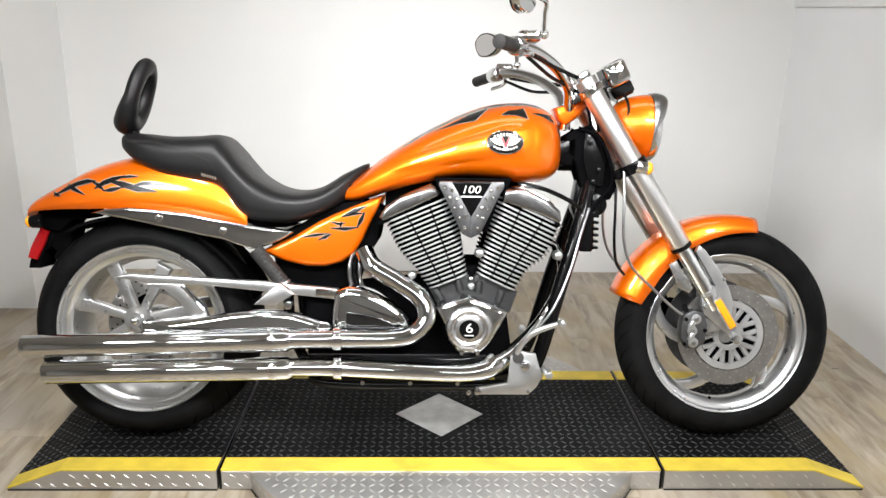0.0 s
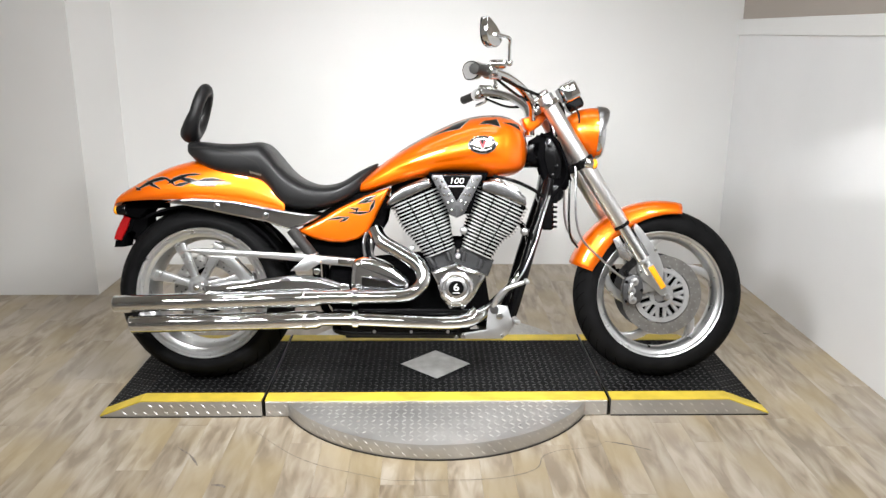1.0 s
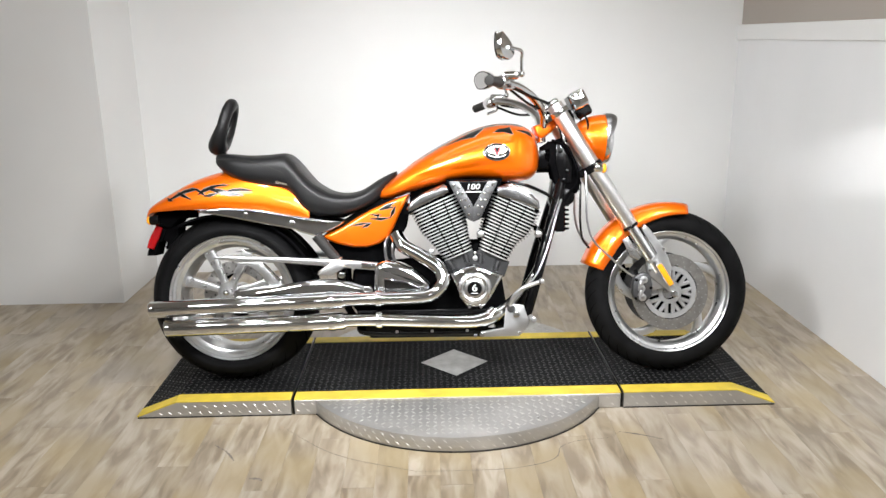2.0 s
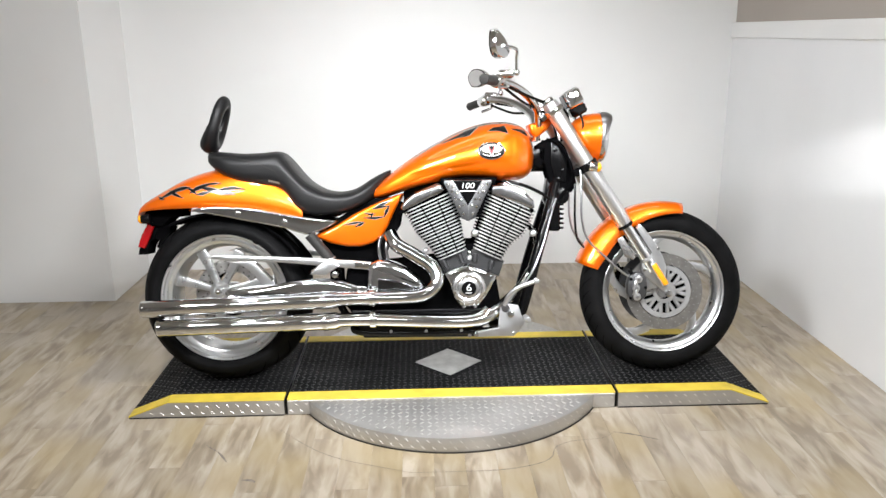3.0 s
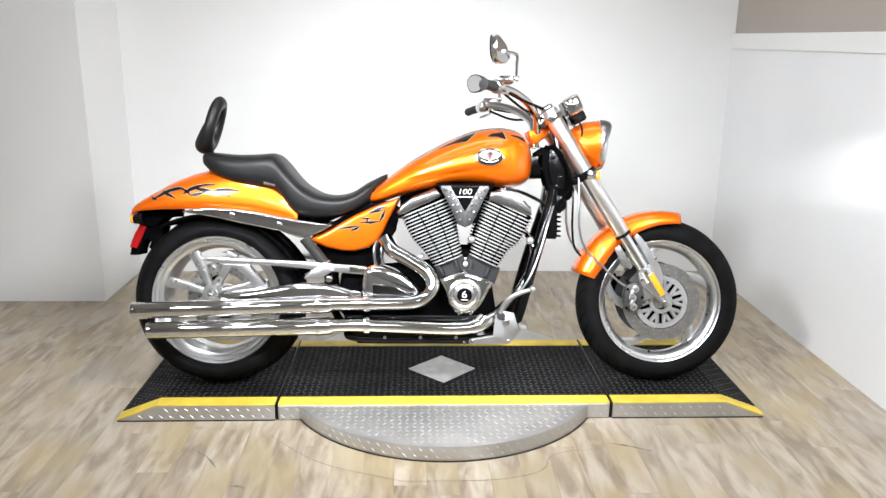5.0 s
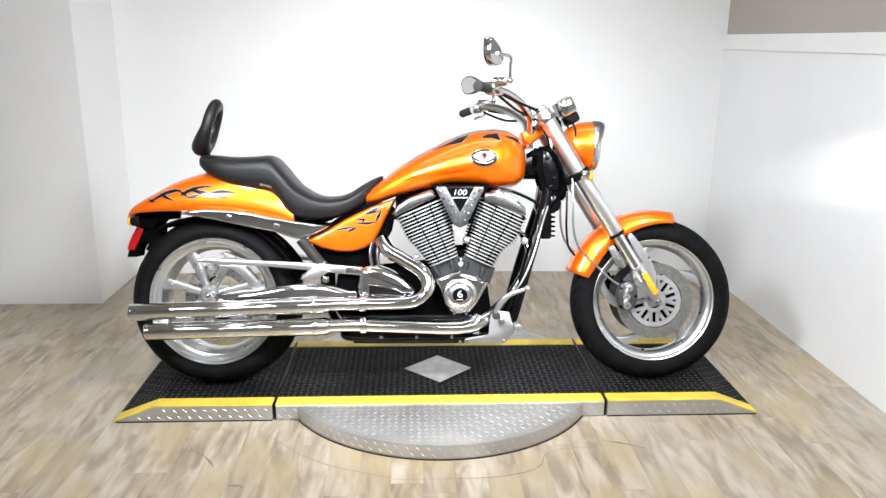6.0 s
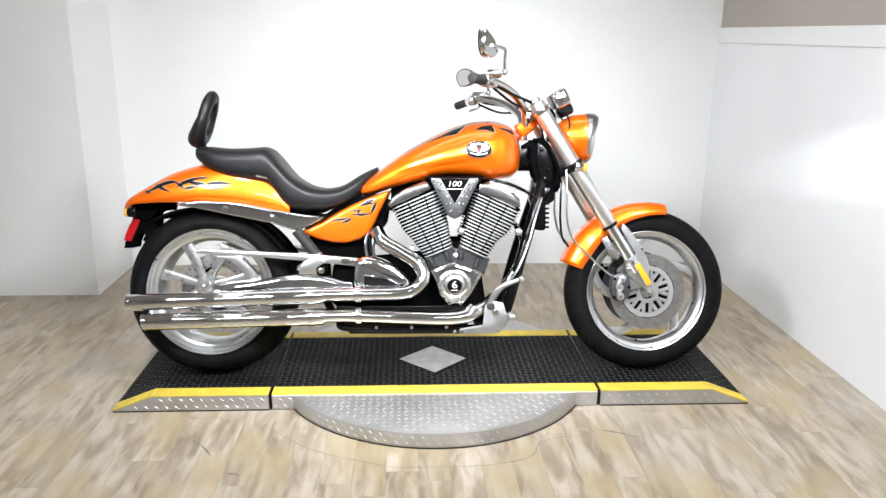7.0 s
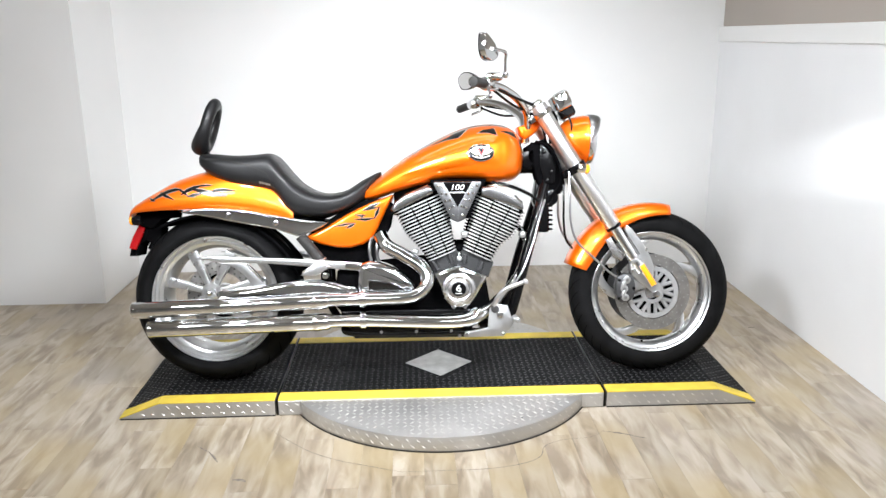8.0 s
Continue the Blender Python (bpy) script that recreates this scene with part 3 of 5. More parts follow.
for s in (-1, 1):
    y = s * 0.066
    # far disc and carrier get a darker grey in place of shade
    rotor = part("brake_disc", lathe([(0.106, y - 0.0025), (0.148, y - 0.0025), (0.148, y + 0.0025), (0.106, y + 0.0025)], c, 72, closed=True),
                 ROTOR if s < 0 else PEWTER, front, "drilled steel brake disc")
    # black disc added so the carrier's gaps show the shade behind
    part("gap_shade_disc", lathe([(0.028, y - s * 0.010), (0.090, y - s * 0.010), (0.090, y - s * 0.014), (0.028, y - s * 0.014)], c, 40, closed=True), BLACKM, rotor, "added black disc for the shade behind the carrier")
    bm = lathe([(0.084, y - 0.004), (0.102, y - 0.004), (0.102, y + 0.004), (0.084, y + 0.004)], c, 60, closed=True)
    part("disc_carrier", bm, CARRIER if s < 0 else PEWTER, rotor, "ring carrier of the disc, painted darker on the far side")
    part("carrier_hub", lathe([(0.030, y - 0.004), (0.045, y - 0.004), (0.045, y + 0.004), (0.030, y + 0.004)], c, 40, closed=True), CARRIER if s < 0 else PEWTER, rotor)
    for k in range(10):
        a = radians(36 * k)
        for da in (-9, 9):
            b = a + radians(da)
            part("carrier_spoke", tube([(FX + 0.044 * math.cos(a), y, FZ + 0.044 * math.sin(a)), (FX + 0.083 * math.cos(b), y, FZ + 0.083 * math.sin(b))], 0.0078, 6), CARRIER if s < 0 else PEWTER, rotor)
    bm = bmesh.new()
    for k in range(24):
        for j, r in enumerate((0.112, 0.127, 0.141)):
            a = radians(15 * k + 5 * j)
            cyl((FX + r * math.cos(a), y + s * 0.0022, FZ + r * math.sin(a)), (FX + r * math.cos(a), y + s * 0.0030, FZ + r * math.sin(a)), 0.0019, segs=8, bm=bm)
    tagged(part("drill_holes", bm, RIM, rotor), kind="stuff")

# front fender, wrapped round the wheel
bm = bmesh.new()
rings = []
for k in range(29):
    f = k / 28
    a = radians(161 - 83 * f)
    top = 0.352 - 0.002 * f
    depth = (0.086 - 0.046 * f ** 1.5) * min(1, 0.85 + f)
    ring = []
    for j in range(17):
        u = -1 + j / 8
        y = 0.085 * math.copysign(abs(u) ** 0.8, u)
        r = top - depth * abs(u) ** 3.2
        ring.append(bm.verts.new((FX + r * math.cos(a), y, FZ + r * math.sin(a))))
    rings.append(ring)
skin(bm, rings, False, False)
ff = part("front_fender", bm, ORANGE, bike, "orange painted front fender", angle=60)
sol = ff.modifiers.new("thickness", "SOLIDIFY")
sol.thickness, sol.offset = 0.004, -1

# fork
FT, FB = Vector((0.383, 0, 1.040)), Vector((0.836, 0, 0.316))
ax = (FB - FT).normalized()


def fork(d, y):
    v = FT + ax * d
    return (v.x, y, v.z)


for y in (-0.108, 0.108):
    leg = part("fork_leg", cyl(fork(0.0, y), fork(0.54, y), 0.0300, segs=32, bevel=0.003), SATIN, bike, "satin chrome fork leg")
    part("fork_cap", cyl(fork(-0.02, y), fork(0.004, y), 0.021, segs=6, bevel=0.002), CHROME, leg)
    part("wiper", cyl(fork(0.54, y), fork(0.552, y), 0.0315, segs=32, bevel=0.002), BLACK, leg)
    part("slider", cyl(fork(0.55, y), fork(0.75, y), 0.0225, segs=32), CHROME, leg)
    s = -1 if y < 0 else 1
    o = [(0.736, 0.406), (0.735, 0.432), (0.752, 0.452), (0.772, 0.470), (0.712, 0.566), (0.722, 0.584), (0.740, 0.570), (0.790, 0.504), (0.813, 0.461), (0.827, 0.422), (0.826, 0.372),
         (0.860, 0.316), (0.848, 0.300), (0.822, 0.322), (0.785, 0.352), (0.745, 0.385)]
    part("axle_bracket", prism(o, y - 0.010, y + 0.010, 0.004), CAST, leg, "cast silver axle bracket")
    part("bracket_web", cyl(fork(0.69, y), fork(0.745, y), 0.0240, 0.019, 20, 0.004), CAST, leg)
    m = Matrix.Translation((0.799, y + s * 0.026, 0.391)) @ Matrix.Rotation(math.atan2(-ax.x, -ax.z), 4, "Y")
    part("reflector", box(-0.0110, 0.0110, -0.004, 0.004, -0.047, 0.047, 0.0038, m=m, segs=2), AMBER, leg, "amber side reflector")
    part("reflector_frame", box(-0.0125, 0.0125, min(0.001 * s, -0.014 * s), max(0.001 * s, -0.014 * s), -0.0485, 0.0485, 0.002, m=m), CAST, leg)
    for x, z in ((0.795, 0.488), (0.744, 0.408)):
        part("bracket_bolt", cyl((x, y + s * 0.009, z), (x, y + s * 0.016, z), 0.006, segs=6, bevel=0.001), CHROME, leg)
    part("axle_nut", cyl((FX, y + s * 0.012, FZ), (FX, y + s * 0.026, FZ), 0.014, segs=6, bevel=0.002), CHROME, leg)
    part("fender_strut", tube([fork(0.60, y * 0.93), fork(0.67, y * 0.86)], 0.006, 8), CHROME, leg)

for d, n, h in ((0.035, "top_clamp", 0.022), (0.278, "lower_clamp", 0.03)):
    m = Matrix.Translation(fork(d, 0)) @ Matrix.Rotation(math.atan2(-ax.x, -ax.z), 4, "Y")
    bm = box(-0.06, 0.012, -0.10, 0.10, -h / 2, h / 2, 0.006, m=m)
    for y in (-0.108, 0.108):
        cyl(fork(d - h / 2, y), fork(d + h / 2, y), 0.038, segs=28, bevel=0.003, bm=bm)
    part(n, bm, BLACK if d > 0.1 else CHROME, bike, "black triple clamp" if d > 0.1 else "chrome top triple clamp")

DRAWN = True
# headlamp
hx, hz = 0.575, 0.926
bm = bmesh.new()
rings = []
for x, rz, ry in [tuple(q) for q in smooth_path([(0.462, 0.006, 0.006), (0.470, 0.034, 0.03), (0.495, 0.062, 0.056), (0.53, 0.081, 0.074), (0.565, 0.0895, 0.082), (0.583, 0.0905, 0.083)], 5)]:
    rings.append([bm.verts.new((x, ry * math.cos(a), hz + (x - 0.5) * -0.06 + rz * math.sin(a))) for a in (2 * math.pi * k / 40 for k in range(40))])
skin(bm, rings)
lamp_body = part("headlamp", bm, ORANGE, bike, "orange headlamp bucket with a chrome visor")
bm = bmesh.new()
rings = []
for x, r in ((0.583, 0.0925), (0.596, 0.092), (0.606, 0.086), (0.610, 0.078)):
    rings.append([bm.verts.new((x, 0.92 * r * math.cos(a), hz - 0.005 + r * math.sin(a))) for a in (2 * math.pi * k / 40 for k in range(40))])
skin(bm, rings)
part("bezel", bm, CHROME, lamp_body, "chrome bezel")
part("lens", ball((0.606, 0, hz - 0.008), 0.014, 0.072, 0.076), LENS, lamp_body, "clear headlamp lens")
bm = bmesh.new()
rings = []
for k in range(25):
    a = radians(-8 + 196 * k / 24)
    out = 0.012 + 0.034 * max(0.0, math.sin(a)) ** 0.7
    rings.append([bm.verts.new((0.584 + out * f, 0.92 * r * math.cos(a), hz - 0.005 + r * math.sin(a)))
                  for f, r in ((0.0, 0.0965), (0.35, 0.0970), (0.7, 0.0945), (0.92, 0.0890), (1.0, 0.0840), (0.9, 0.0800), (0.3, 0.0880))])
skin(bm, rings, True, True)
# chrome visor in steel grey: the dark it mirrors is put into colour
part("visor", bm, STEEL, lamp_body, "chrome headlamp visor, its dark reflection painted grey")
for s in (-1, 1):
    ind = part("indicator", cyl((0.502, s * 0.135, 0.840), (0.535, s * 0.135, 0.834), 0.019, 0.016, 20, 0.005), CHROME, bike, "small chrome turn signal")
    part("indicator_lens", ball((0.538, s * 0.135, 0.834), 0.011, 0.017, 0.017), AMBER, ind, "amber lens")
    part("indicator_stem", tube([(0.477, s * 0.10, 0.832), (0.507, s * 0.13, 0.838)], 0.007, 8), BLACK, ind)

lamp_body.location = (-0.026, 0, 0.014)
DRAWN = False
# tank
TANK = [(-0.300, 0.712, 0.700, 0.060, 0.5), (-0.287, 0.730, 0.694, 0.085, 0.5), (-0.245, 0.766, 0.694, 0.112, 0.42), (-0.15, 0.838, 0.724, 0.136, 0.36),
        (-0.06, 0.893, 0.748, 0.153, 0.34), (0.047, 0.946, 0.761, 0.172, 0.34), (0.136, 0.974, 0.757, 0.184, 0.36), (0.225, 0.979, 0.752, 0.182, 0.38),
        (0.28, 0.964, 0.758, 0.162, 0.40), (0.314, 0.934, 0.778, 0.125, 0.42), (0.331, 0.885, 0.810, 0.060, 0.45)]
bm = loft(TANK, 2.4, 120, 11, low_power=3.3)
# the pressed flare that runs back from the badge
for v in bm.verts:
    u = (v.co.x + 0.16) / 0.38
    if v.co.y != 0 and 0 < u < 1.05:
        mid = 0.790 + 0.075 * min(1, u * 1.2)
        half = 0.012 + 0.030 * min(1, u)
        d = (v.co.z - mid) / half
        v.co.y += math.copysign(0.0115, v.co.y) * math.exp(-d ** 8) * min(1, (1.05 - u) * 6) * min(1, u * 2)
tank_tree = bvh_of(bm)
tank = part("fuel_tank", bm, ORANGE, bike, "glossy orange teardrop fuel tank with black graphics", angle=80)


def stroke(points, width):
    """The outline of a tapered brush stroke along (x, z) points."""
    p = [Vector((x, z)) for x, z in points]
    left, right = [], []
    for i, q in enumerate(p):
        d = (p[min(i + 1, len(p) - 1)] - p[max(i - 1, 0)]).normalized()
        n = Vector((-d.y, d.x)) * width * (0.08 if i in (0, len(p) - 1) else 0.5)
        left.append(tuple(q + n))
        right.append(tuple(q - n))
    return left + right[::-1]


def graphic(strokes, tree, parent, names=("graphic", "graphic_edge"), width=1.15):
    for material, name, extra, lift in ((GREYLINE, names[1], 0.005, 0.0008), (GRAPHIC, names[0], 0.0, 0.0018)):
        bm = bmesh.new()
        for pts, w in strokes:
            decal(stroke(pts, w * width + extra), tree, lift, 0.008, bm)
        part(name, bm, material, parent, "black painted tribal graphic" if extra == 0 else "grey pinstripe edge")


SHARDS = [[(-0.030, 0.893), (0.036, 0.914), (0.078, 0.921), (0.060, 0.927), (0.082, 0.938), (0.115, 0.957), (0.062, 0.938), (0.030, 0.920)],
          [(0.152, 0.938), (0.188, 0.938), (0.222, 0.928), (0.203, 0.944), (0.212, 0.958), (0.192, 0.953), (0.172, 0.951)],
          [(0.236, 0.944), (0.268, 0.934), (0.302, 0.916), (0.286, 0.930), (0.292, 0.940), (0.266, 0.944)]]
for material, name, lift, drop in ((GREYLINE, "graphic_edge", 0.0008, 0.0035), (GRAPHIC, "graphic", 0.0018, 0.0)):
    low = [(-0.139, 0.838), (-0.053, 0.888), (0.036, 0.932), (0.112, 0.960), (0.168, 0.969), (0.225, 0.970), (0.262, 0.961)]
    top = [(0.268, 0.964), (0.225, 0.976), (0.136, 0.970), (0.047, 0.941), (-0.06, 0.891)]
    bm = decal([(x, z - drop) for x, z in low] + top, tank_tree, lift, 0.008)
    for shard in SHARDS:
        mx, mz = sum(p[0] for p in shard) / len(shard), sum(p[1] for p in shard) / len(shard)
        grow = 1.0 + drop * 34
        decal([(mx + (x - mx) * grow, mz + (z - mz) * grow - drop * 0.3) for x, z in shard], tank_tree, lift, 0.008, bm)
    decal(stroke([(0.306, 0.915), (0.318, 0.892), (0.322, 0.868)], 0.007 + drop), tank_tree, lift, 0.008, bm)
    part(name, bm, material, tank, "grey pinstripe edge" if drop else "black painted tribal graphic")
# black band along the top of the tank: dark graphic plus painted shading
bm = bmesh.new()
rows = []
for k in range(41):
    f = k / 40
    x = -0.13 + 0.44 * f
    w = 0.021 * math.sin(math.pi * (0.12 + 0.8 * f)) * (0.8 + 0.35 * math.sin(f * 23))
    line = []
    for j in range(13):
        y = w * (j / 6 - 1)
        hit, nrm, _, _ = tank_tree.ray_cast(Vector((x, y, 1.3)), Vector((0, 0, -1)))
        line.append(bm.verts.new(hit + nrm * 0.0012 if nrm.z > 0 else hit - nrm * 0.0012))
    rows.append(line)
skin(bm, rows, False, False)
part("top_band", bm, GRAPHIC, tank, "black band on the tank top, graphic and painted shading")


def ellipse(cx, cz, rx, rz, n=36):
    return [(cx + rx * math.cos(2 * math.pi * k / n), cz + rz * math.sin(2 * math.pi * k / n)) for k in range(n)]


BX, BZ = 0.1585, 0.862
badge = part("badge", decal(ellipse(BX, BZ, 0.0500, 0.0320), tank_tree, 0.002), CHROME, tank, "oval black and silver tank badge")
part("badge_field", decal(ellipse(BX, BZ, 0.0475, 0.0295), tank_tree, 0.003), GRAPHIC, badge)
bm = bmesh.new()
for sx in (-1, 1):
    decal([(BX + sx * px, BZ + pz) for px, pz in ((0.042, 0.010), (0.026, 0.011), (0.011, 0.009), (0.005, -0.008), (0.016, -0.009), (0.030, -0.003))][::sx], tank_tree, 0.004, bm=bm)
part("badge_wings", bm, GOLD, badge)
bm = bmesh.new()
for row, count, tall in ((0.0205, 8, 0.0085), (-0.0195, 9, 0.0055)):
    for k in range(count):
        a = (k - (count - 1) / 2) / count
        x, z = BX + a * 0.066, BZ + row - math.copysign(1, row) * 0.034 * a * a
        decal([(x - 0.0026, z - tall / 2), (x + 0.0026, z - tall / 2), (x + 0.0026, z + tall / 2), (x - 0.0026, z + tall / 2)], tank_tree, 0.004, bm=bm)
part("badge_bars", bm, WHITE, badge, "silver bars on the badge")
for material, name, grow, lift in ((WHITE, "badge_wedge_edge", 1.35, 0.0044), (REDPAINT, "badge_wedge", 1.0, 0.0052)):
    pts = ((-0.0145, 0.013), (-0.0080, 0.013), (0.0, -0.006), (0.0080, 0.013), (0.0145, 0.013), (0.0025, -0.013), (-0.0025, -0.013))
    part(name, decal([(BX + px * grow, BZ + pz * grow) for px, pz in pts], tank_tree, lift), material, badge, "red wedge mark" if grow == 1.0 else "silver edge of the wedge mark")

# seat with passenger pad
SEAT = [(-0.912, 0.866, 0.846, 0.05, 0.5), (-0.897, 0.878, 0.824, 0.095, 0.5), (-0.85, 0.877, 0.788, 0.125, 0.5), (-0.78, 0.871, 0.757, 0.140, 0.55), (-0.70, 0.873, 0.740, 0.146, 0.6),
        (-0.638, 0.876, 0.728, 0.150, 0.6), (-0.602, 0.846, 0.700, 0.155, 0.6), (-0.57, 0.806, 0.655, 0.158, 0.65), (-0.53, 0.764, 0.632, 0.160, 0.65),
        (-0.47, 0.730, 0.628, 0.160, 0.62), (-0.41, 0.721, 0.634, 0.155, 0.6), (-0.35, 0.733, 0.652, 0.136, 0.55), (-0.29, 0.770, 0.686, 0.105, 0.5), (-0.245, 0.793, 0.745, 0.066, 0.5), (-0.22, 0.802, 0.785, 0.035, 0.5)]
bm = loft(SEAT, 2.7, 56, 7, low_power=4.0)
seat_tree = bvh_of(bm)
seat = part("seat", bm, VINYL, bike, "black vinyl two-up seat", angle=70)
bm = bmesh.new()
for a, b in zip(*[iter([(-0.890, 0.852), (-0.807, 0.853), (-0.714, 0.832), (-0.640, 0.800), (-0.606, 0.740), (-0.575, 0.694), (-0.545, 0.660)][k:]) for k in (0, 1)]):
    decal([(a[0], a[1] + 0.002), (b[0], b[1] + 0.002), (b[0], b[1] - 0.002), (a[0], a[1] - 0.002)], seat_tree, 0.0025, 0.01, bm)
for a, b in zip(*[iter([(-0.605, 0.838), (-0.575, 0.795), (-0.53, 0.752), (-0.47, 0.717), (-0.41, 0.706), (-0.35, 0.715), (-0.29, 0.748)][k:]) for k in (0, 1)]):
    decal([(a[0], a[1] + 0.002), (b[0], b[1] + 0.002), (b[0], b[1] - 0.002), (a[0], a[1] - 0.002)], seat_tree, 0.0025, 0.01, bm)
part("seam", bm, GRIP, seat, "stitched seam")
bm = bmesh.new()
for k in range(6):
    x, z = -0.666 + 0.0072 * k, 0.769 - 0.0018 * k
    decal([(x, z), (x + 0.0045, z - 0.001), (x + 0.0045, z - 0.009 - 0.002 * (k == 0)), (x, z - 0.008)], seat_tree, 0.002, 0.01, bm)
part("maker_tag", bm, GREYLINE, seat, "small grey maker's mark")

# backrest: an oval padded ring
bm = bmesh.new()
rings = []
for k in range(40):
    a = 2 * math.pi * k / 40
    low = max(0.0, -math.cos(a))
    cz, cy = 0.988 + 0.080 * math.cos(a), 0.054 * math.sin(a)
    cx = -0.880 + (cz - 0.988) * 0.30 - 0.012 * low
    ri, rx = 0.025 + 0.010 * low, 0.022 + 0.015 * low
    d = Vector((0, math.sin(a), math.cos(a)))
    rings.append([bm.verts.new(Vector((cx, cy, cz)) + d * (ri * math.cos(b)) + Vector((rx * math.sin(b), 0, 0))) for b in (2 * math.pi * j / 18 for j in range(18))])
skin(bm, rings + [rings[0]], False)
rest = part("backrest", bm, VINYL, bike, "black padded oval passenger backrest with an opening", angle=80)
for s in (-1, 1):
    part("backrest_bracket", tube([(-0.900, s * 0.012, 0.90), (-0.892, s * 0.015, 0.85), (-0.880, s * 0.03, 0.78)], 0.010, 10), BLACK, rest)

# rear fender: arched shell
bm = bmesh.new()
rings = []
FEND = [(-1.196, 0.628, 0.616, 0.030), (-1.178, 0.660, 0.634, 0.075), (-1.149, 0.692, 0.655, 0.105), (-1.06, 0.745, 0.664, 0.125), (-0.985, 0.783, 0.666, 0.132), (-0.88, 0.812, 0.668, 0.137),
        (-0.76, 0.820, 0.660, 0.138), (-0.65, 0.800, 0.645, 0.138), (-0.580, 0.765, 0.630, 0.138), (-0.545, 0.69, 0.625, 0.138)]
for x, zt, zb, w in smooth_path(FEND, 5):
    ring = []
    for j in range(29):
        a = math.pi * j / 28
        ring.append(bm.verts.new((x, w * math.copysign(abs(math.cos(a)) ** 0.7, math.cos(a)), zb + (zt - zb) * math.sin(a) ** 0.75)))
    rings.append(ring)
skin(bm, rings, False, False)
fend_tree = bvh_of(bm)
rf = part("rear_fender", bm, ORANGE, bike, "orange rear fender with black tribal graphic", angle=80)
sol = rf.modifiers.new("thickness", "SOLIDIFY")
sol.thickness, sol.offset = 0.004, -1
graphic([([(-1.082, 0.700), (-1.043, 0.722), (-1.015, 0.735), (-0.988, 0.742), (-0.962, 0.743)], 0.010),
         ([(-1.048, 0.734), (-1.024, 0.721), (-0.988, 0.704)], 0.009), ([(-1.090, 0.712), (-1.074, 0.704), (-1.060, 0.700)], 0.006),
         ([(-0.880, 0.759), (-0.913, 0.748), (-0.940, 0.738), (-0.964, 0.721)], 0.011),
         ([(-0.976, 0.744), (-0.951, 0.731), (-0.934, 0.716)], 0.009), ([(-0.940, 0.716), (-0.915, 0.720), (-0.880, 0.728)], 0.010),
         ([(-0.930, 0.745), (-0.886, 0.735), (-0.844, 0.724), (-0.790, 0.716)], 0.013),
         ([(-0.866, 0.730), (-0.832, 0.737), (-0.800, 0.739), (-0.757, 0.735)], 0.008), ([(-0.900, 0.752), (-0.870, 0.757), (-0.845, 0.757)], 0.005)], fend_tree, rf)
for s in (-1, 1):
    strut_top = [(-0.965, 0.657), (-0.923, 0.668), (-0.865, 0.673), (-0.79, 0.668), (-0.711, 0.659), (-0.631, 0.644), (-0.545, 0.629), (-0.48, 0.620), (-0.412, 0.612)]
    strut_low = [(-0.440, 0.594), (-0.475, 0.577), (-0.512, 0.564), (-0.534, 0.563), (-0.570, 0.574), (-0.607, 0.588), (-0.685, 0.603), (-0.760, 0.618), (-0.834, 0.634), (-0.898, 0.646)]
    y0, y1 = sorted((s * 0.128, s * 0.158))
    strut = part("fender_strut_cover", prism(strut_top + strut_low, y0, y1, 0.0065, segs=4), CHROME, bike, "chrome trim strip along the fender")
    for x, z in ((-0.780, 0.645), (-0.607, 0.612)):
        part("bolt", cyl((x, s * 0.156, z), (x, s * 0.165, z), 0.0105, segs=16, bevel=0.003), CHROME, strut)

# side cover
cover = [(-0.508, 0.556), (-0.466, 0.575), (-0.412, 0.602), (-0.350, 0.639), (-0.303, 0.662), (-0.257, 0.682), (-0.211, 0.699), (-0.170, 0.712), (-0.188, 0.672), (-0.208, 0.632), (-0.228, 0.588), (-0.250, 0.552),
         (-0.283, 0.527), (-0.333, 0.513), (-0.383, 0.514), (-0.444, 0.527)]
for s in (-1, 1):
    y0, y1 = sorted((s * 0.085, s * 0.138))
    bm = prism(cover, y0, y1, 0.017, segs=5)
    tree = bvh_of(bm)
    sc = part("side_cover", bm, ORANGE, bike, "orange side cover with a black angular graphic", angle=50)
    # the crease's shade is put in as a black edge behind the cover
    part("cover_edge", prism([(x * 1.012 + 0.003, z * 1.012 - 0.0075) for x, z in cover], y0 + 0.012, y1 - 0.012, 0.004), BLACK, sc, "black edge painted as the dark crease round the side cover")
    if s < 0:
        graphic([([(-0.216, 0.684), (-0.249, 0.670), (-0.286, 0.654)], 0.010), ([(-0.282, 0.653), (-0.250, 0.662), (-0.220, 0.665)], 0.006),
                 ([(-0.221, 0.668), (-0.231, 0.646), (-0.243, 0.622)], 0.010), ([(-0.238, 0.625), (-0.275, 0.620), (-0.318, 0.622)], 0.008),
                 ([(-0.284, 0.642), (-0.287, 0.632), (-0.290, 0.620)], 0.006), ([(-0.318, 0.640), (-0.295, 0.634), (-0.272, 0.636)], 0.005),
                 ([(-0.318, 0.607), (-0.355, 0.602), (-0.400, 0.595)], 0.006), ([(-0.312, 0.606), (-0.330, 0.597), (-0.350, 0.588)], 0.008)],
                tree, sc, width=1.1)
DRAWN = True

# black bulk under seat and tank
part("frame_backbone", prism([(-0.62, 0.70), (-0.50, 0.66), (-0.30, 0.72), (-0.20, 0.76), (0.02, 0.81), (0.28, 0.80), (0.36, 0.84), (0.36, 0.90), (0.25, 0.86), (-0.2, 0.76), (-0.5, 0.69)], -0.05, 0.05, 0.005), BLACK, bike, "black frame backbone")
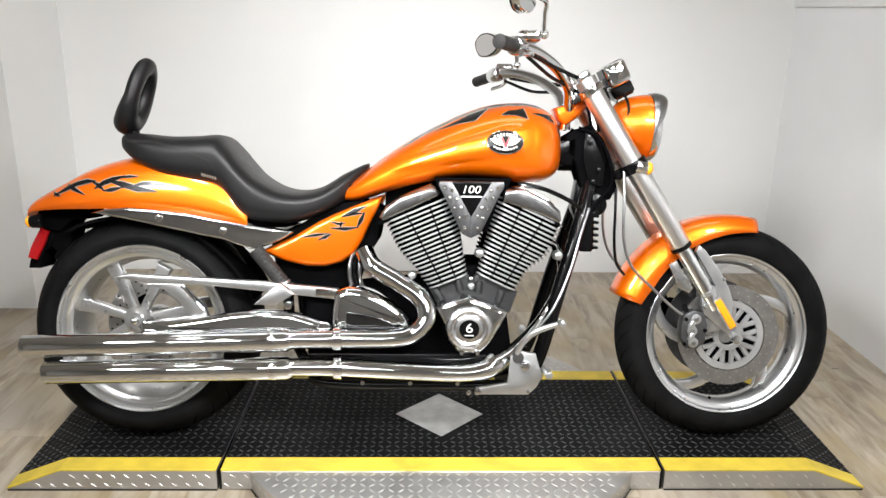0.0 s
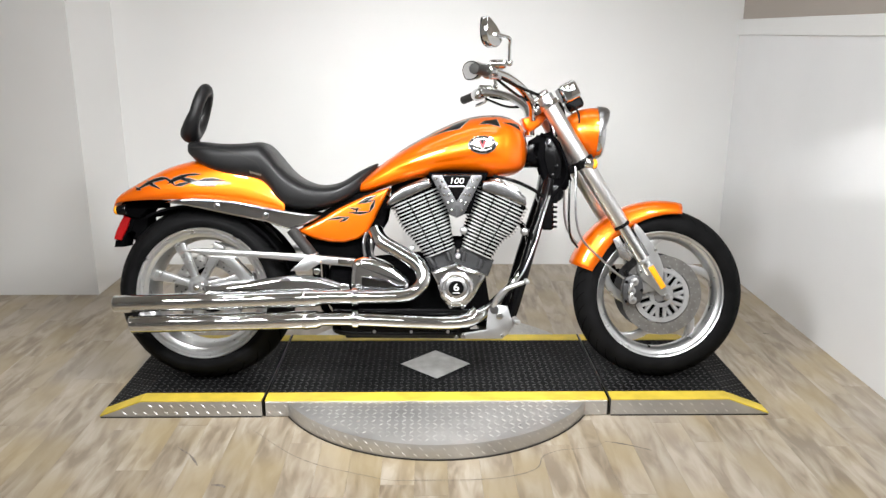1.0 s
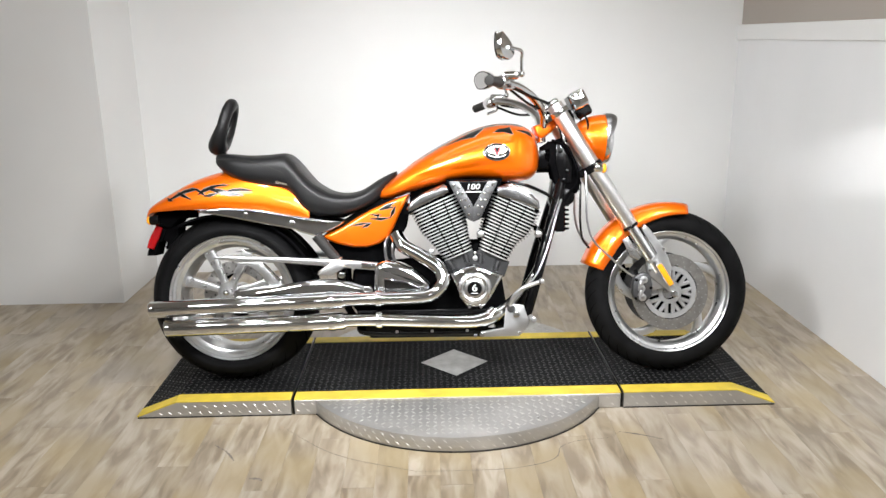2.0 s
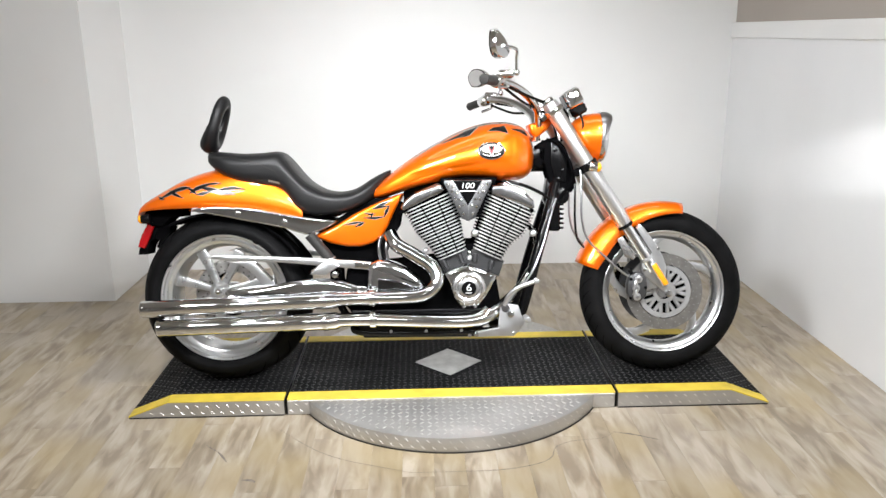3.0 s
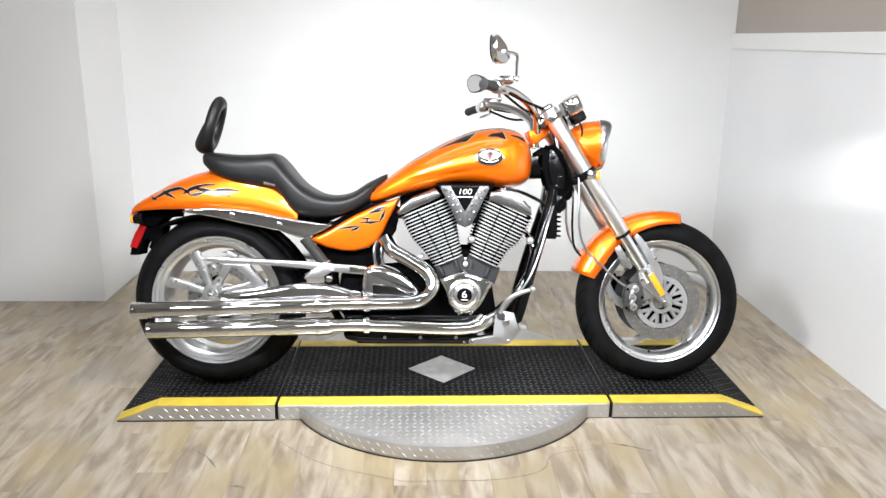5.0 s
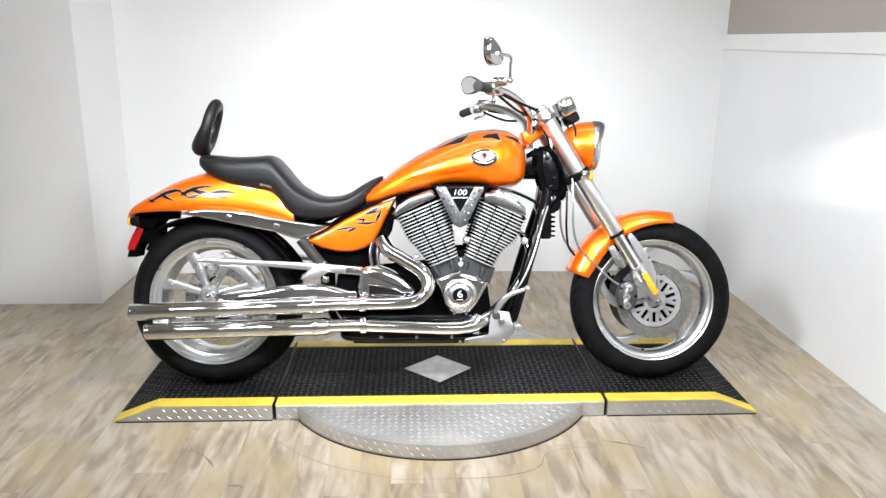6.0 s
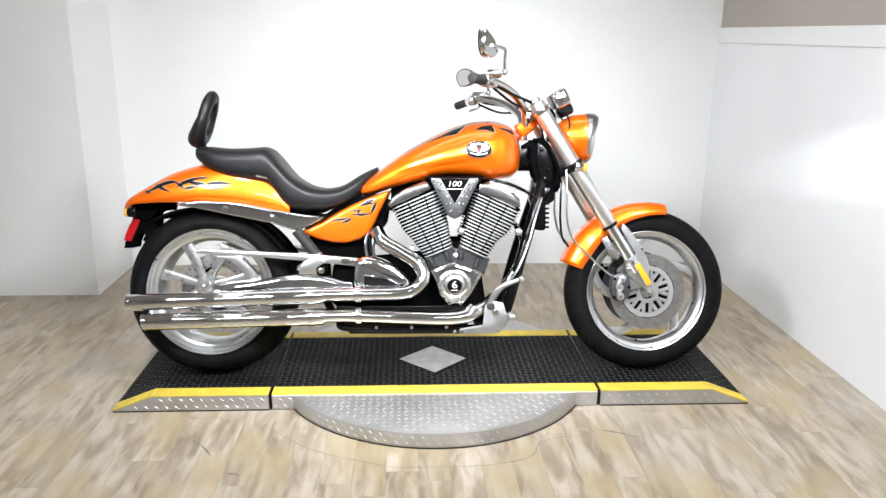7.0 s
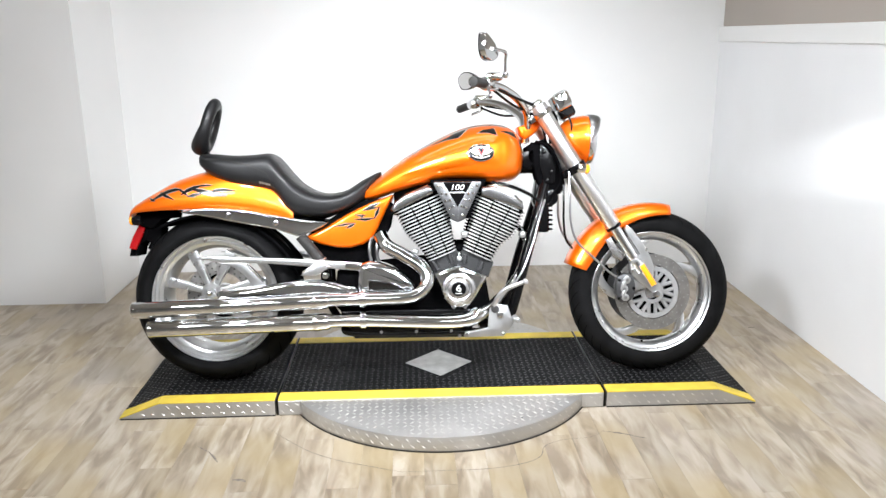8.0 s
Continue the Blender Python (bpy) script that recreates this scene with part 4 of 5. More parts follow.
# black filler added to close the gap between seat and side cover
part("seat_gap_filler", prism([(-0.57, 0.665), (-0.50, 0.635), (-0.42, 0.648), (-0.30, 0.712), (-0.22, 0.752), (-0.20, 0.775), (-0.30, 0.755), (-0.42, 0.70), (-0.53, 0.70)], -0.09, 0.09, 0.004), BLACKM, bike, "added black filler under the seat")
# black filler added to darken the gap behind the rear cylinder
part("rear_gap_filler", prism([(-0.245, 0.565), (-0.215, 0.56), (-0.185, 0.61), (-0.175, 0.66), (-0.17, 0.70), (-0.205, 0.72)], -0.11, 0.11, 0.006), BLACKM, bike, "added black filler behind the rear cylinder")
part("battery_tray", prism([(-0.46, 0.47), (-0.25, 0.45), (-0.21, 0.60), (-0.22, 0.72), (-0.30, 0.71), (-0.48, 0.60)], -0.085, 0.085, 0.008), BLACKM, bike)
part("inner_fender", prism(arc(RX, RZ, 0.352, 20, 118, 20) + arc(RX, RZ, 0.343, 118, 20, 20), -0.12, 0.12), BLACKM, bike)
DRAWN = False
neck = part("steering_neck", prism([(0.345, 0.888), (0.372, 0.905), (0.419, 0.920), (0.455, 0.880), (0.478, 0.820), (0.500, 0.740), (0.480, 0.706), (0.440, 0.700), (0.392, 0.745), (0.372, 0.813), (0.345, 0.832)], -0.050, 0.050, 0.010, segs=3), BLACKM, bike, "black steering neck")
for s in (-1, 1):
    part("neck_gusset", prism([(0.398, 0.900), (0.428, 0.905), (0.462, 0.825), (0.455, 0.745), (0.415, 0.745), (0.395, 0.82)], min(s * 0.048, s * 0.062), max(s * 0.048, s * 0.062), 0.004), BLACK, neck)
    for x, z in ((0.412, 0.868), (0.440, 0.790), (0.425, 0.756)):
        part("neck_bolt", cyl((x, s * 0.060, z), (x, s * 0.069, z), 0.009, segs=6, bevel=0.002), BLACK, neck)
    part("neck_hose", tube([(0.38, s * 0.06, 0.91), (0.432, s * 0.078, 0.885), (0.470, s * 0.080, 0.81), (0.474, s * 0.076, 0.75), (0.440, s * 0.07, 0.70), (0.418, s * 0.06, 0.66)], 0.0050, 10), BLACKM, neck, "black hose")
part("neck_brace", prism([(0.385, 0.76), (0.43, 0.70), (0.425, 0.62), (0.40, 0.60), (0.372, 0.68)], -0.03, 0.03, 0.006), BLACK, bike)
DRAWN = True
for s in (-1, 1):
    part("frame_downtube", tube([(0.405, s * 0.035, 0.80), (0.375, s * 0.075, 0.68), (0.325, s * 0.10, 0.49), (0.272, s * 0.11, 0.28), (0.235, s * 0.11, 0.245), (0.15, s * 0.12, 0.235)], 0.0205, 16), BLACK, bike, "black frame downtube")
    part("frame_rail", tube([(0.17, s * 0.19, 0.234), (-0.30, s * 0.19, 0.234), (-0.36, s * 0.17, 0.27), (-0.42, s * 0.12, 0.36), (-0.43, s * 0.12, 0.50)], 0.015, 12), BLACK, bike)

part("tank_underside", prism([(-0.14, 0.778), (-0.05, 0.788), (0.05, 0.794), (0.18, 0.786), (0.24, 0.786), (0.25, 0.80), (0.18, 0.82), (0.0, 0.825), (-0.12, 0.80)], -0.095, 0.095, 0.006), BLACKM, bike, "black cover under the tank")
# engine cases
part("crankcase", prism([(-0.40, 0.33), (-0.34, 0.265), (0.17, 0.265), (0.19, 0.33), (0.175, 0.42), (0.155, 0.49), (0.10, 0.56), (0.03, 0.56), (-0.04, 0.50), (-0.22, 0.48), (-0.38, 0.46)], -0.15, 0.15, 0.02, segs=3), BLACKM, bike, "black engine crankcase")
part("sump", prism([(-0.32, 0.212), (0.11, 0.212), (0.14, 0.325), (-0.37, 0.325)], -0.20, 0.20, 0.008), BLACK, bike)


def cylinder(base, top, sign):
    """The head and rocker cover on one cylinder."""
    base, top = Vector((base[0], 0, base[1])), Vector((top[0], 0, top[1]))
    up = (top - base).normalized()
    side = Vector((up.z, 0, -up.x))
    ln = (top - base).length
    yc = -0.055
    frame_m = Matrix((side.to_4d(), Vector((0, 1, 0, 0)), up.to_4d(), (0, 0, 0, 1))).transposed()
    frame_m.translation = base
    for i in range(3):
        frame_m[i][0], frame_m[i][1], frame_m[i][2] = side[i], (0, 1, 0)[i], up[i]
    frame_m[3][0] = frame_m[3][1] = frame_m[3][2] = 0
    frame_m[3][3] = 1
    # rocker cover
    rb = bmesh.new()
    box(-0.082, 0.082, yc - 0.135, yc + 0.135, ln + 0.008, ln + 0.020, 0.004, rb, frame_m)
    head = part("cylinder_head", rb, BLACKM, bike, "black cylinder head")
    for u in (-0.03, 0.03):
        a, b = frame_m @ Vector((u, yc - 0.10, -0.055)), frame_m @ Vector((u, yc - 0.10, -0.01))
        part("base_rib", cyl(a, b, 0.011, segs=12, bevel=0.004), ENGINE, head)


cylinder((-0.004, 0.520), (-0.100, 0.706), -1)
cylinder((0.132, 0.522), (0.222, 0.708), 1)
DRAWN = False
for low, high in (([(-0.178, 0.658), (-0.160, 0.686), (-0.124, 0.711), (-0.080, 0.727), (-0.037, 0.742), (-0.010, 0.726), (-0.020, 0.714), (-0.072, 0.690), (-0.135, 0.660), (-0.168, 0.645)],
                   [(-0.150, 0.690), (-0.120, 0.714), (-0.040, 0.748), (-0.022, 0.738), (-0.070, 0.718), (-0.130, 0.692)]),
                  ([(0.152, 0.720), (0.160, 0.735), (0.206, 0.739), (0.240, 0.726), (0.276, 0.709), (0.312, 0.680), (0.316, 0.652), (0.306, 0.647), (0.255, 0.669), (0.155, 0.703)],
                   [(0.180, 0.742), (0.214, 0.746), (0.280, 0.714), (0.300, 0.694), (0.270, 0.706), (0.210, 0.730)])):
    rocker = part("rocker_cover", prism(low, -0.196, 0.08, 0.010, segs=4), ROCKER, bike, "brushed chrome rocker cover")
    part("rocker_cap", prism(high, -0.180, 0.06, 0.005), CHROME, rocker)


def finned_barrel(left, right, count=18, y0=-0.190, y1=0.075):
    """A cylinder barrel whose fins widen towards the head; left and right are its edges from top to bottom."""
    left, right = resample(left, count), resample(right, count)
    inset = [(p.lerp(q, 0.055), p.lerp(q, 0.945)) for p, q in zip(left, right)]
    block = part("cylinder", prism([tuple(a) for a, _ in inset] + [tuple(b) for _, b in inset[::-1]], y0 + 0.020, y1 - 0.02), BLACKM, bike, "black finned engine cylinder with machined fin edges")
    for k, (p, q) in enumerate(zip(left, right)):
        along = (q - p).normalized()
        n = Vector((-along.y, along.x)) * 0.0025
        w = (q - p).length
        bm = bmesh.new()
        corner = min(0.030, w * 0.25)
        plan = [(0, y1), (0, y0 + corner)]
        plan += [(corner * (1 - math.cos(a)), y0 + corner * (1 - math.sin(a))) for a in (radians(18 * j) for j in range(1, 5))]
        plan += [(corner, y0), (w * 0.5, y0)]
        plan += [(w - x, y) for x, y in plan[-2::-1]]
        rows = []
        for sgn in (-1, 1):
            rows.append([bm.verts.new((p.x + along.x * x + n.x * sgn, y, p.y + along.y * x + n.y * sgn)) for x, y in plan])
        bm.faces.new(rows[0][::-1])
        bm.faces.new(rows[1])
        for i in range(len(plan)):
            j = (i + 1) % len(plan)
            f = bm.faces.new((rows[0][i], rows[0][j], rows[1][j], rows[1][i]))
            f.material_index = 1 if 1 <= i <= len(plan) - 3 else 0
        part("fin", bm, [BLACKM, FINEDGE], block, smooth=False)
    # black lines painted in for the dark channels through the fins
    for u in (0.34, 0.69):
        a, b = left[0].lerp(right[0], u), left[-1].lerp(right[-1], u)
        part("fin_channel_line", tube([(a.x, y0, a.y), (b.x, y0, b.y)], 0.0020, 8), BLACKM, block)


def resample(points, count):
    """Evenly spaced places along a smooth (x, z) line."""
    line = [Vector((q[0], q[2])) for q in smooth_path([(x, 0, z) for x, z in points], 10)]
    far = [0.0]
    for a, b in zip(line, line[1:]):
        far.append(far[-1] + (b - a).length)
    at = [far[-1] * k / (count - 1) for k in range(count)]
    return [Vector((float(np.interp(d, far, [v.x for v in line])), float(np.interp(d, far, [v.y for v in line])))) for d in at]


finned_barrel([(-0.163, 0.640), (-0.126, 0.567), (-0.085, 0.521), (-0.040, 0.463)], [(0.010, 0.714), (0.042, 0.622), (0.055, 0.548), (0.063, 0.505)])
finned_barrel([(0.146, 0.716), (0.119, 0.623), (0.101, 0.556), (0.090, 0.508)], [(0.323, 0.635), (0.284, 0.556), (0.234, 0.515), (0.198, 0.458)])
base = part("barrel_base", prism([(-0.040, 0.460), (-0.012, 0.402), (0.074, 0.395), (0.184, 0.396), (0.204, 0.453), (0.094, 0.508), (0.076, 0.486), (0.060, 0.508)], -0.168, 0.08, 0.006), ENGINE, bike, "dark grey cylinder base casting")
for x0, z0, x1, z1 in ((-0.026, 0.462, -0.006, 0.430), (0.036, 0.486, 0.048, 0.452), (0.097, 0.484, 0.094, 0.450), (0.160, 0.458, 0.150, 0.424)):
    part("stud_boss", cyl((x0, -0.170, z0), (x1, -0.170, z1), 0.010, segs=14, bevel=0.003), ENGINE, base)
part("centre_bolt", ball((0.074, -0.178, 0.490), 0.008, segs=12), CHROME, base)
part("front_header", tube([(0.290, -0.02, 0.60), (0.330, -0.06, 0.555), (0.338, -0.080, 0.495), (0.318, -0.090, 0.432), (0.272, -0.120, 0.365), (0.216, -0.172, 0.312, 0.017), (0.168, -0.215, 0.276, 0.0235), (0.125, -0.238, 0.256, 0.0268), (0.09, -0.243, 0.247, 0.0268)], 0.0110, 20), CHROME, bike, "chrome front header pipe")
DRAWN = False
# black filler added so that no wall shows between the cylinders
part("v_gap_filler", prism([(-0.03, 0.765), (0.18, 0.765), (0.145, 0.66), (0.118, 0.618), (0.030, 0.618), (0.004, 0.66)], -0.168, 0.10, 0.004), BLACKM, bike, "added black filler between the cylinders")
# black slab added on the camera's sightline to hide the wall behind
part("sightline_filler", prism([(-0.17, 0.63), (-0.02, 0.66), (0.17, 0.66), (0.21, 0.68), (0.215, 0.76), (-0.17, 0.765)], -0.04, 0.06, 0.004), BLACKM, bike, "added black filler under the tank, placed for the camera's view")
# V cover between the cylinders
vc = part("v_cover", prism([(-0.016, 0.757), (0.153, 0.757), (0.152, 0.746), (0.091, 0.618), (0.0685, 0.608), (0.046, 0.618), (-0.015, 0.746)], -0.225, -0.15, 0.004), BLACK, bike, "black V-shaped cover with chrome arms")
for s in (-1, 1):
    cx = 0.0685
    arm = [(cx + s * 0.087, 0.747), (cx + s * 0.085, 0.756), (cx + s * 0.053, 0.756), (cx, 0.663), (cx, 0.607), (cx + s * 0.024, 0.618)]
    a = part("cover_arm", prism(arm, -0.232, -0.224, 0.002), PEWTER, vc, "riveted pewter-grey arm")
    bm = bmesh.new()
    for k in range(9):
        f = (k + 0.6) / 9.4
        across = 0.30 if k % 2 else 0.72
        inner, outer = Vector((cx + s * 0.053 * f, 0.663 + 0.093 * f)), Vector((cx + s * (0.018 + 0.067 * f), 0.612 + 0.138 * f))
        p = inner.lerp(outer, across)
        ball((p.x, -0.2325, p.y), 0.0056, segs=10, bm=bm)
    part("rivets", bm, CHROME, a)
DRAWN = True
text_m = Matrix.Rotation(radians(90), 4, "X")
bars_text("100", 0.030, Matrix.Translation((0.063, -0.2262, 0.785)) @ text_m @ Matrix.Diagonal((1.15, 0.95, 1, 1)), WHITE, vc, "number_text", slant=0.2)
part("caption_bar", box(0.036, 0.090, -0.2268, -0.2255, 0.7655, 0.7695), WHITE, vc)

# crank cover, five-sided
star = [(-0.024, 0.470), (0.018, 0.488), (0.062, 0.503), (0.112, 0.484), (0.172, 0.462), (0.152, 0.425), (0.130, 0.380), (0.113, 0.355), (0.098, 0.340), (0.044, 0.338), (0.030, 0.352), (0.016, 0.374), (0.0, 0.42)]
cc = part("crank_cover", prism(star, -0.235, -0.14, 0.014, segs=3), CHROME, bike, "chrome five-sided crankshaft cover")
ccc = (0.066, 0, 0.418)
part("cover_ring", lathe([(0.062, -0.236), (0.058, -0.246), (0.050, -0.250), (0.046, -0.244), (0.040, -0.242), (0.036, -0.248), (0.030, -0.250), (0.0, -0.250)], ccc, 48), ALU, cc, "stepped silver ring")
part("cover_badge", lathe([(0.027, -0.249), (0.026, -0.253), (0.0, -0.253)], ccc, 36), BLACK, cc, "round black badge")
bars_text("6", 0.036, Matrix.Translation((0.066, -0.2536, 0.421)) @ text_m @ Matrix.Diagonal((1.2, 1, 1, 1)), WHITE, cc, "number_text")
part("caption_bar", box(0.054, 0.078, -0.2545, -0.2535, 0.4005, 0.4035), WHITE, cc)
for x, z in ((0.062, 0.492), (-0.006, 0.465), (0.150, 0.458), (0.09, 0.346), (0.048, 0.346)):
    part("bolt", cyl((x, -0.236, z), (x, -0.243, z), 0.0055, segs=6), CHROME, cc)

# exhausts
def muffler(points, tip, collar_x, ry, name_label):
    pipe = part("exhaust_pipe", tube(points, 0.026, 28, 10), CHROME, bike, name_label)
    x0, z0, x1, z1, r = tip
    bm = lathe([(r * 0.86, 0), (r, 0.004), (r, 0.012), (r * 0.97, 0.02), (r, 0.03), (r, 1.0), (r * 0.8, 1.02), (r * 0.5, 1.02), (r * 0.5, 0.9), (r * 0.80, 0.03), (r * 0.86, 0)], (0, 0, 0), 40)
    d = Vector((x1 - x0, 0, z1 - z0))
    for v in bm.verts:
        v.co.y = v.co.y if v.co.y < 0.05 else 0.05 + (v.co.y - 0.05) / 0.97 * (d.length - 0.05)
    bmesh.ops.transform(bm, matrix=Matrix.Translation((x0, ry, z0)) @ d.to_track_quat("Y", "Z").to_matrix().to_4x4(), verts=bm.verts)
    part("muffler", bm, CHROME, pipe, "long chrome muffler")
    for x in collar_x:
        z = z0 + (z1 - z0) * (x - x0) / (x1 - x0)
        part("clamp", cyl((x - 0.011, ry, z), (x + 0.011, ry, z + 0.0003), r + 0.002, segs=32, bevel=0.003), CHROME, pipe)


muffler([(-0.45, -0.245, 0.385), (-0.30, -0.245, 0.388), (-0.141, -0.243, 0.391), (-0.085, -0.238, 0.403), (-0.052, -0.230, 0.435), (-0.048, -0.222, 0.470), (-0.072, -0.212, 0.508), (-0.129, -0.200, 0.545), (-0.190, -0.190, 0.582), (-0.215, -0.16, 0.62)],
        (-1.105, 0.357, -0.40, 0.3855, 0.0315), (-0.45, -0.28), -0.245, "upper chrome exhaust")
muffler([(-0.45, -0.245, 0.306), (-0.30, -0.245, 0.308), (-0.06, -0.245, 0.299), (0.06, -0.243, 0.297), (0.11, -0.238, 0.308), (0.140, -0.228, 0.332)],
        (-1.056, 0.285, -0.40, 0.306, 0.0330), (-0.45, -0.28), -0.245, "lower chrome exhaust")

# chrome covers behind the exhausts
DRAWN = False
tc = part("transmission_cover", prism(curve_outline([(-0.300, 0.345), (-0.300, 0.440), (-0.275, 0.464), (-0.245, 0.468), (-0.203, 0.459), (-0.147, 0.431), (-0.100, 0.390), (-0.090, 0.355), (-0.2, 0.342)], 4), -0.212, -0.14, 0.026, segs=6), CHROME, bike, "chrome transmission side cover")
# raised panel; the recess's dark reflection is put into its colour
part("painted_recess", prism([(-0.264, 0.346), (-0.264, 0.400), (-0.222, 0.398), (-0.180, 0.389), (-0.150, 0.376), (-0.124, 0.356), (-0.130, 0.346)], -0.2155, -0.20, 0.003), DARKCHROME, tc, "raised dark panel painted as the cover's recess")
part("gearbox_rib", prism([(-0.35, 0.462), (-0.268, 0.455), (-0.300, 0.435), (-0.35, 0.440)], -0.195, -0.15, 0.005), CHROME, bike)
DRAWN = True
part("muffler_bracket", prism(curve_outline([(-0.815, 0.398), (-0.78, 0.411), (-0.71, 0.420), (-0.64, 0.430), (-0.54, 0.447), (-0.44, 0.450), (-0.36, 0.434), (-0.302, 0.408), (-0.33, 0.385), (-0.5, 0.38), (-0.72, 0.385)], 4), -0.225, -0.175, 0.020, segs=5), CHROME, bike, "chrome muffler bracket cover")
part("bracket_bolt", cyl((-0.318, -0.226, 0.411), (-0.318, -0.236, 0.411), 0.017, segs=24, bevel=0.004), CHROME, bike)

# swingarm
DRAWN = False
for s in (-1, 1):
    y0, y1 = sorted((s * 0.165, s * 0.190))
    arm = prism([(-0.905, 0.484), (-0.85, 0.496), (-0.756, 0.490), (-0.664, 0.486), (-0.479, 0.476), (-0.29, 0.460), (-0.29, 0.430), (-0.479, 0.449), (-0.62, 0.463), (-0.72, 0.468), (-0.80, 0.468), (-0.85, 0.478)], y0, y1, 0.005)
    prism([(-0.82, 0.470), (-0.715, 0.470), (-0.650, 0.400), (-0.640, 0.372), (-0.690, 0.372), (-0.722, 0.420), (-0.760, 0.452)], y0 + 0.001, y1 - 0.001, 0.004, arm)
    sw = part("swingarm", arm, CAST, bike, "silver cast swingarm")
    part("arm_ridge", tube([(-0.712, y0 - 0.001 if s < 0 else y1 + 0.001, 0.464), (-0.682, y0 - 0.001 if s < 0 else y1 + 0.001, 0.432), (-0.652, y0 - 0.001 if s < 0 else y1 + 0.001, 0.398)], 0.005, 8), CHROME, sw)
    part("axle_plate", prism(curve_outline([(-0.84, 0.352), (-0.79, 0.366), (-0.72, 0.378), (-0.66, 0.378), (-0.68, 0.345), (-0.80, 0.338)], 4), y0, y1, 0.004), CAST, sw)
    y0, y1 = sorted((s * 0.19, s * 0.21))
    DRAWN = True
    shock = part("shock_cover", tube([(-0.505, s * 0.165, 0.605), (-0.43, s * 0.165, 0.505)], 0.0200, 20), GRIP, bike, "black ribbed rubber shock boot")
    part("shock_clevis", prism([(-0.502, 0.470), (-0.47, 0.500), (-0.43, 0.530), (-0.395, 0.50), (-0.43, 0.478), (-0.445, 0.468)], y0 - 0.02, y1 - 0.02, 0.005), CAST, shock, "silver forged clevis")
    for k in range(9):
        f = 0.06 + 0.094 * k
        p, q = (Vector((-0.505, s * 0.165, 0.605)).lerp(Vector((-0.43, s * 0.165, 0.505)), g) for g in (f, f + 0.045))
        part("boot_ring", cyl(p, q, 0.0212, segs=20, bevel=0.003), GRIP, shock)
    for k in range(3):
        p, q = (Vector((-0.505, s * 0.165, 0.605)).lerp(Vector((-0.43, s * 0.165, 0.505)), g) for g in (0.93 + 0.10 * k, 1.00 + 0.10 * k))
        part("clevis_collar", cyl(p, q, 0.0225, segs=20, bevel=0.003), CAST, shock)
    part("clevis_bolt", cyl((-0.415, s * 0.19, 0.463), (-0.415, s * 0.215, 0.463), 0.012, segs=16, bevel=0.003), CHROME, shock)
    DRAWN = False

# foot controls
fp = part("foot_bracket", prism([(0.180, 0.291), (0.198, 0.308), (0.246, 0.301), (0.256, 0.269), (0.268, 0.239), (0.250, 0.209), (0.229, 0.188), (0.088, 0.187), (0.088, 0.206), (0.172, 0.220)], -0.258, -0.243, 0.004), CAST, bike, "silver forward-control bracket")
part("pivot_bolt", cyl((0.217, -0.256, 0.270), (0.217, -0.276, 0.270), 0.0125, segs=24, bevel=0.004), CHROME, fp)
part("peg_boss", cyl((0.199, -0.240, 0.293), (0.199, -0.266, 0.290), 0.015, segs=24, bevel=0.003), PEWTER, fp)
for x, z, r in ((0.092, 0.197, 0.0095), (0.228, 0.199, 0.006), (0.068, 0.194, 0.007)):
    part("bolt", cyl((x, -0.256, z), (x, -0.264, z), r, segs=16, bevel=0.002), CHROME, fp)
part("brake_pedal", tube([(0.195, -0.262, 0.302), (0.208, -0.275, 0.335, 0.0085), (0.239, -0.288, 0.367, 0.0085), (0.296, -0.300, 0.391)], 0.0070, 12), CAST, fp, "silver brake pedal")
part("pedal_pad", cyl((0.306, -0.318, 0.394), (0.306, -0.280, 0.394), 0.0085, segs=16, bevel=0.003), CAST, fp)
for s in (-1, 1):
    part("footpeg", cyl((0.272, s * 0.24, 0.255), (0.276, s * 0.31, 0.255), 0.010, segs=16, bevel=0.003), CAST, bike, "silver rider footpeg")
DRAWN = True

# regulator box and cables
part("brake_line", tube([(0.395, -0.085, 0.735), (0.372, -0.105, 0.66), (0.345, -0.125, 0.56), (0.30, -0.145, 0.45), (0.225, -0.19, 0.37), (0.19, -0.22, 0.33)], 0.0038, 8), STEEL, bike, "thin steel brake line")
DRAWN = False
reg = part("regulator", box(0.386, 0.428, -0.085, -0.02, 0.558, 0.672, 0.006), BLACK, bike, "black finned regulator box")
for k in range(6):
    z = 0.566 + 0.018 * k
    part("cooling_fin", box(0.426, 0.441, -0.088, -0.018, z, z + 0.008, 0.002), BLACK, reg)
DRAWN = True
part("cable", tube([(0.19, -0.15, 0.79), (0.26, -0.15, 0.775), (0.33, -0.13, 0.745), (0.37, -0.10, 0.72)], 0.006, 8), BLACK, bike)

DRAWN = False
part("horn", cyl((0.436, -0.040, 0.692), (0.436, -0.066, 0.692), 0.032, segs=28, bevel=0.006), BLACK, bike, "round black horn")
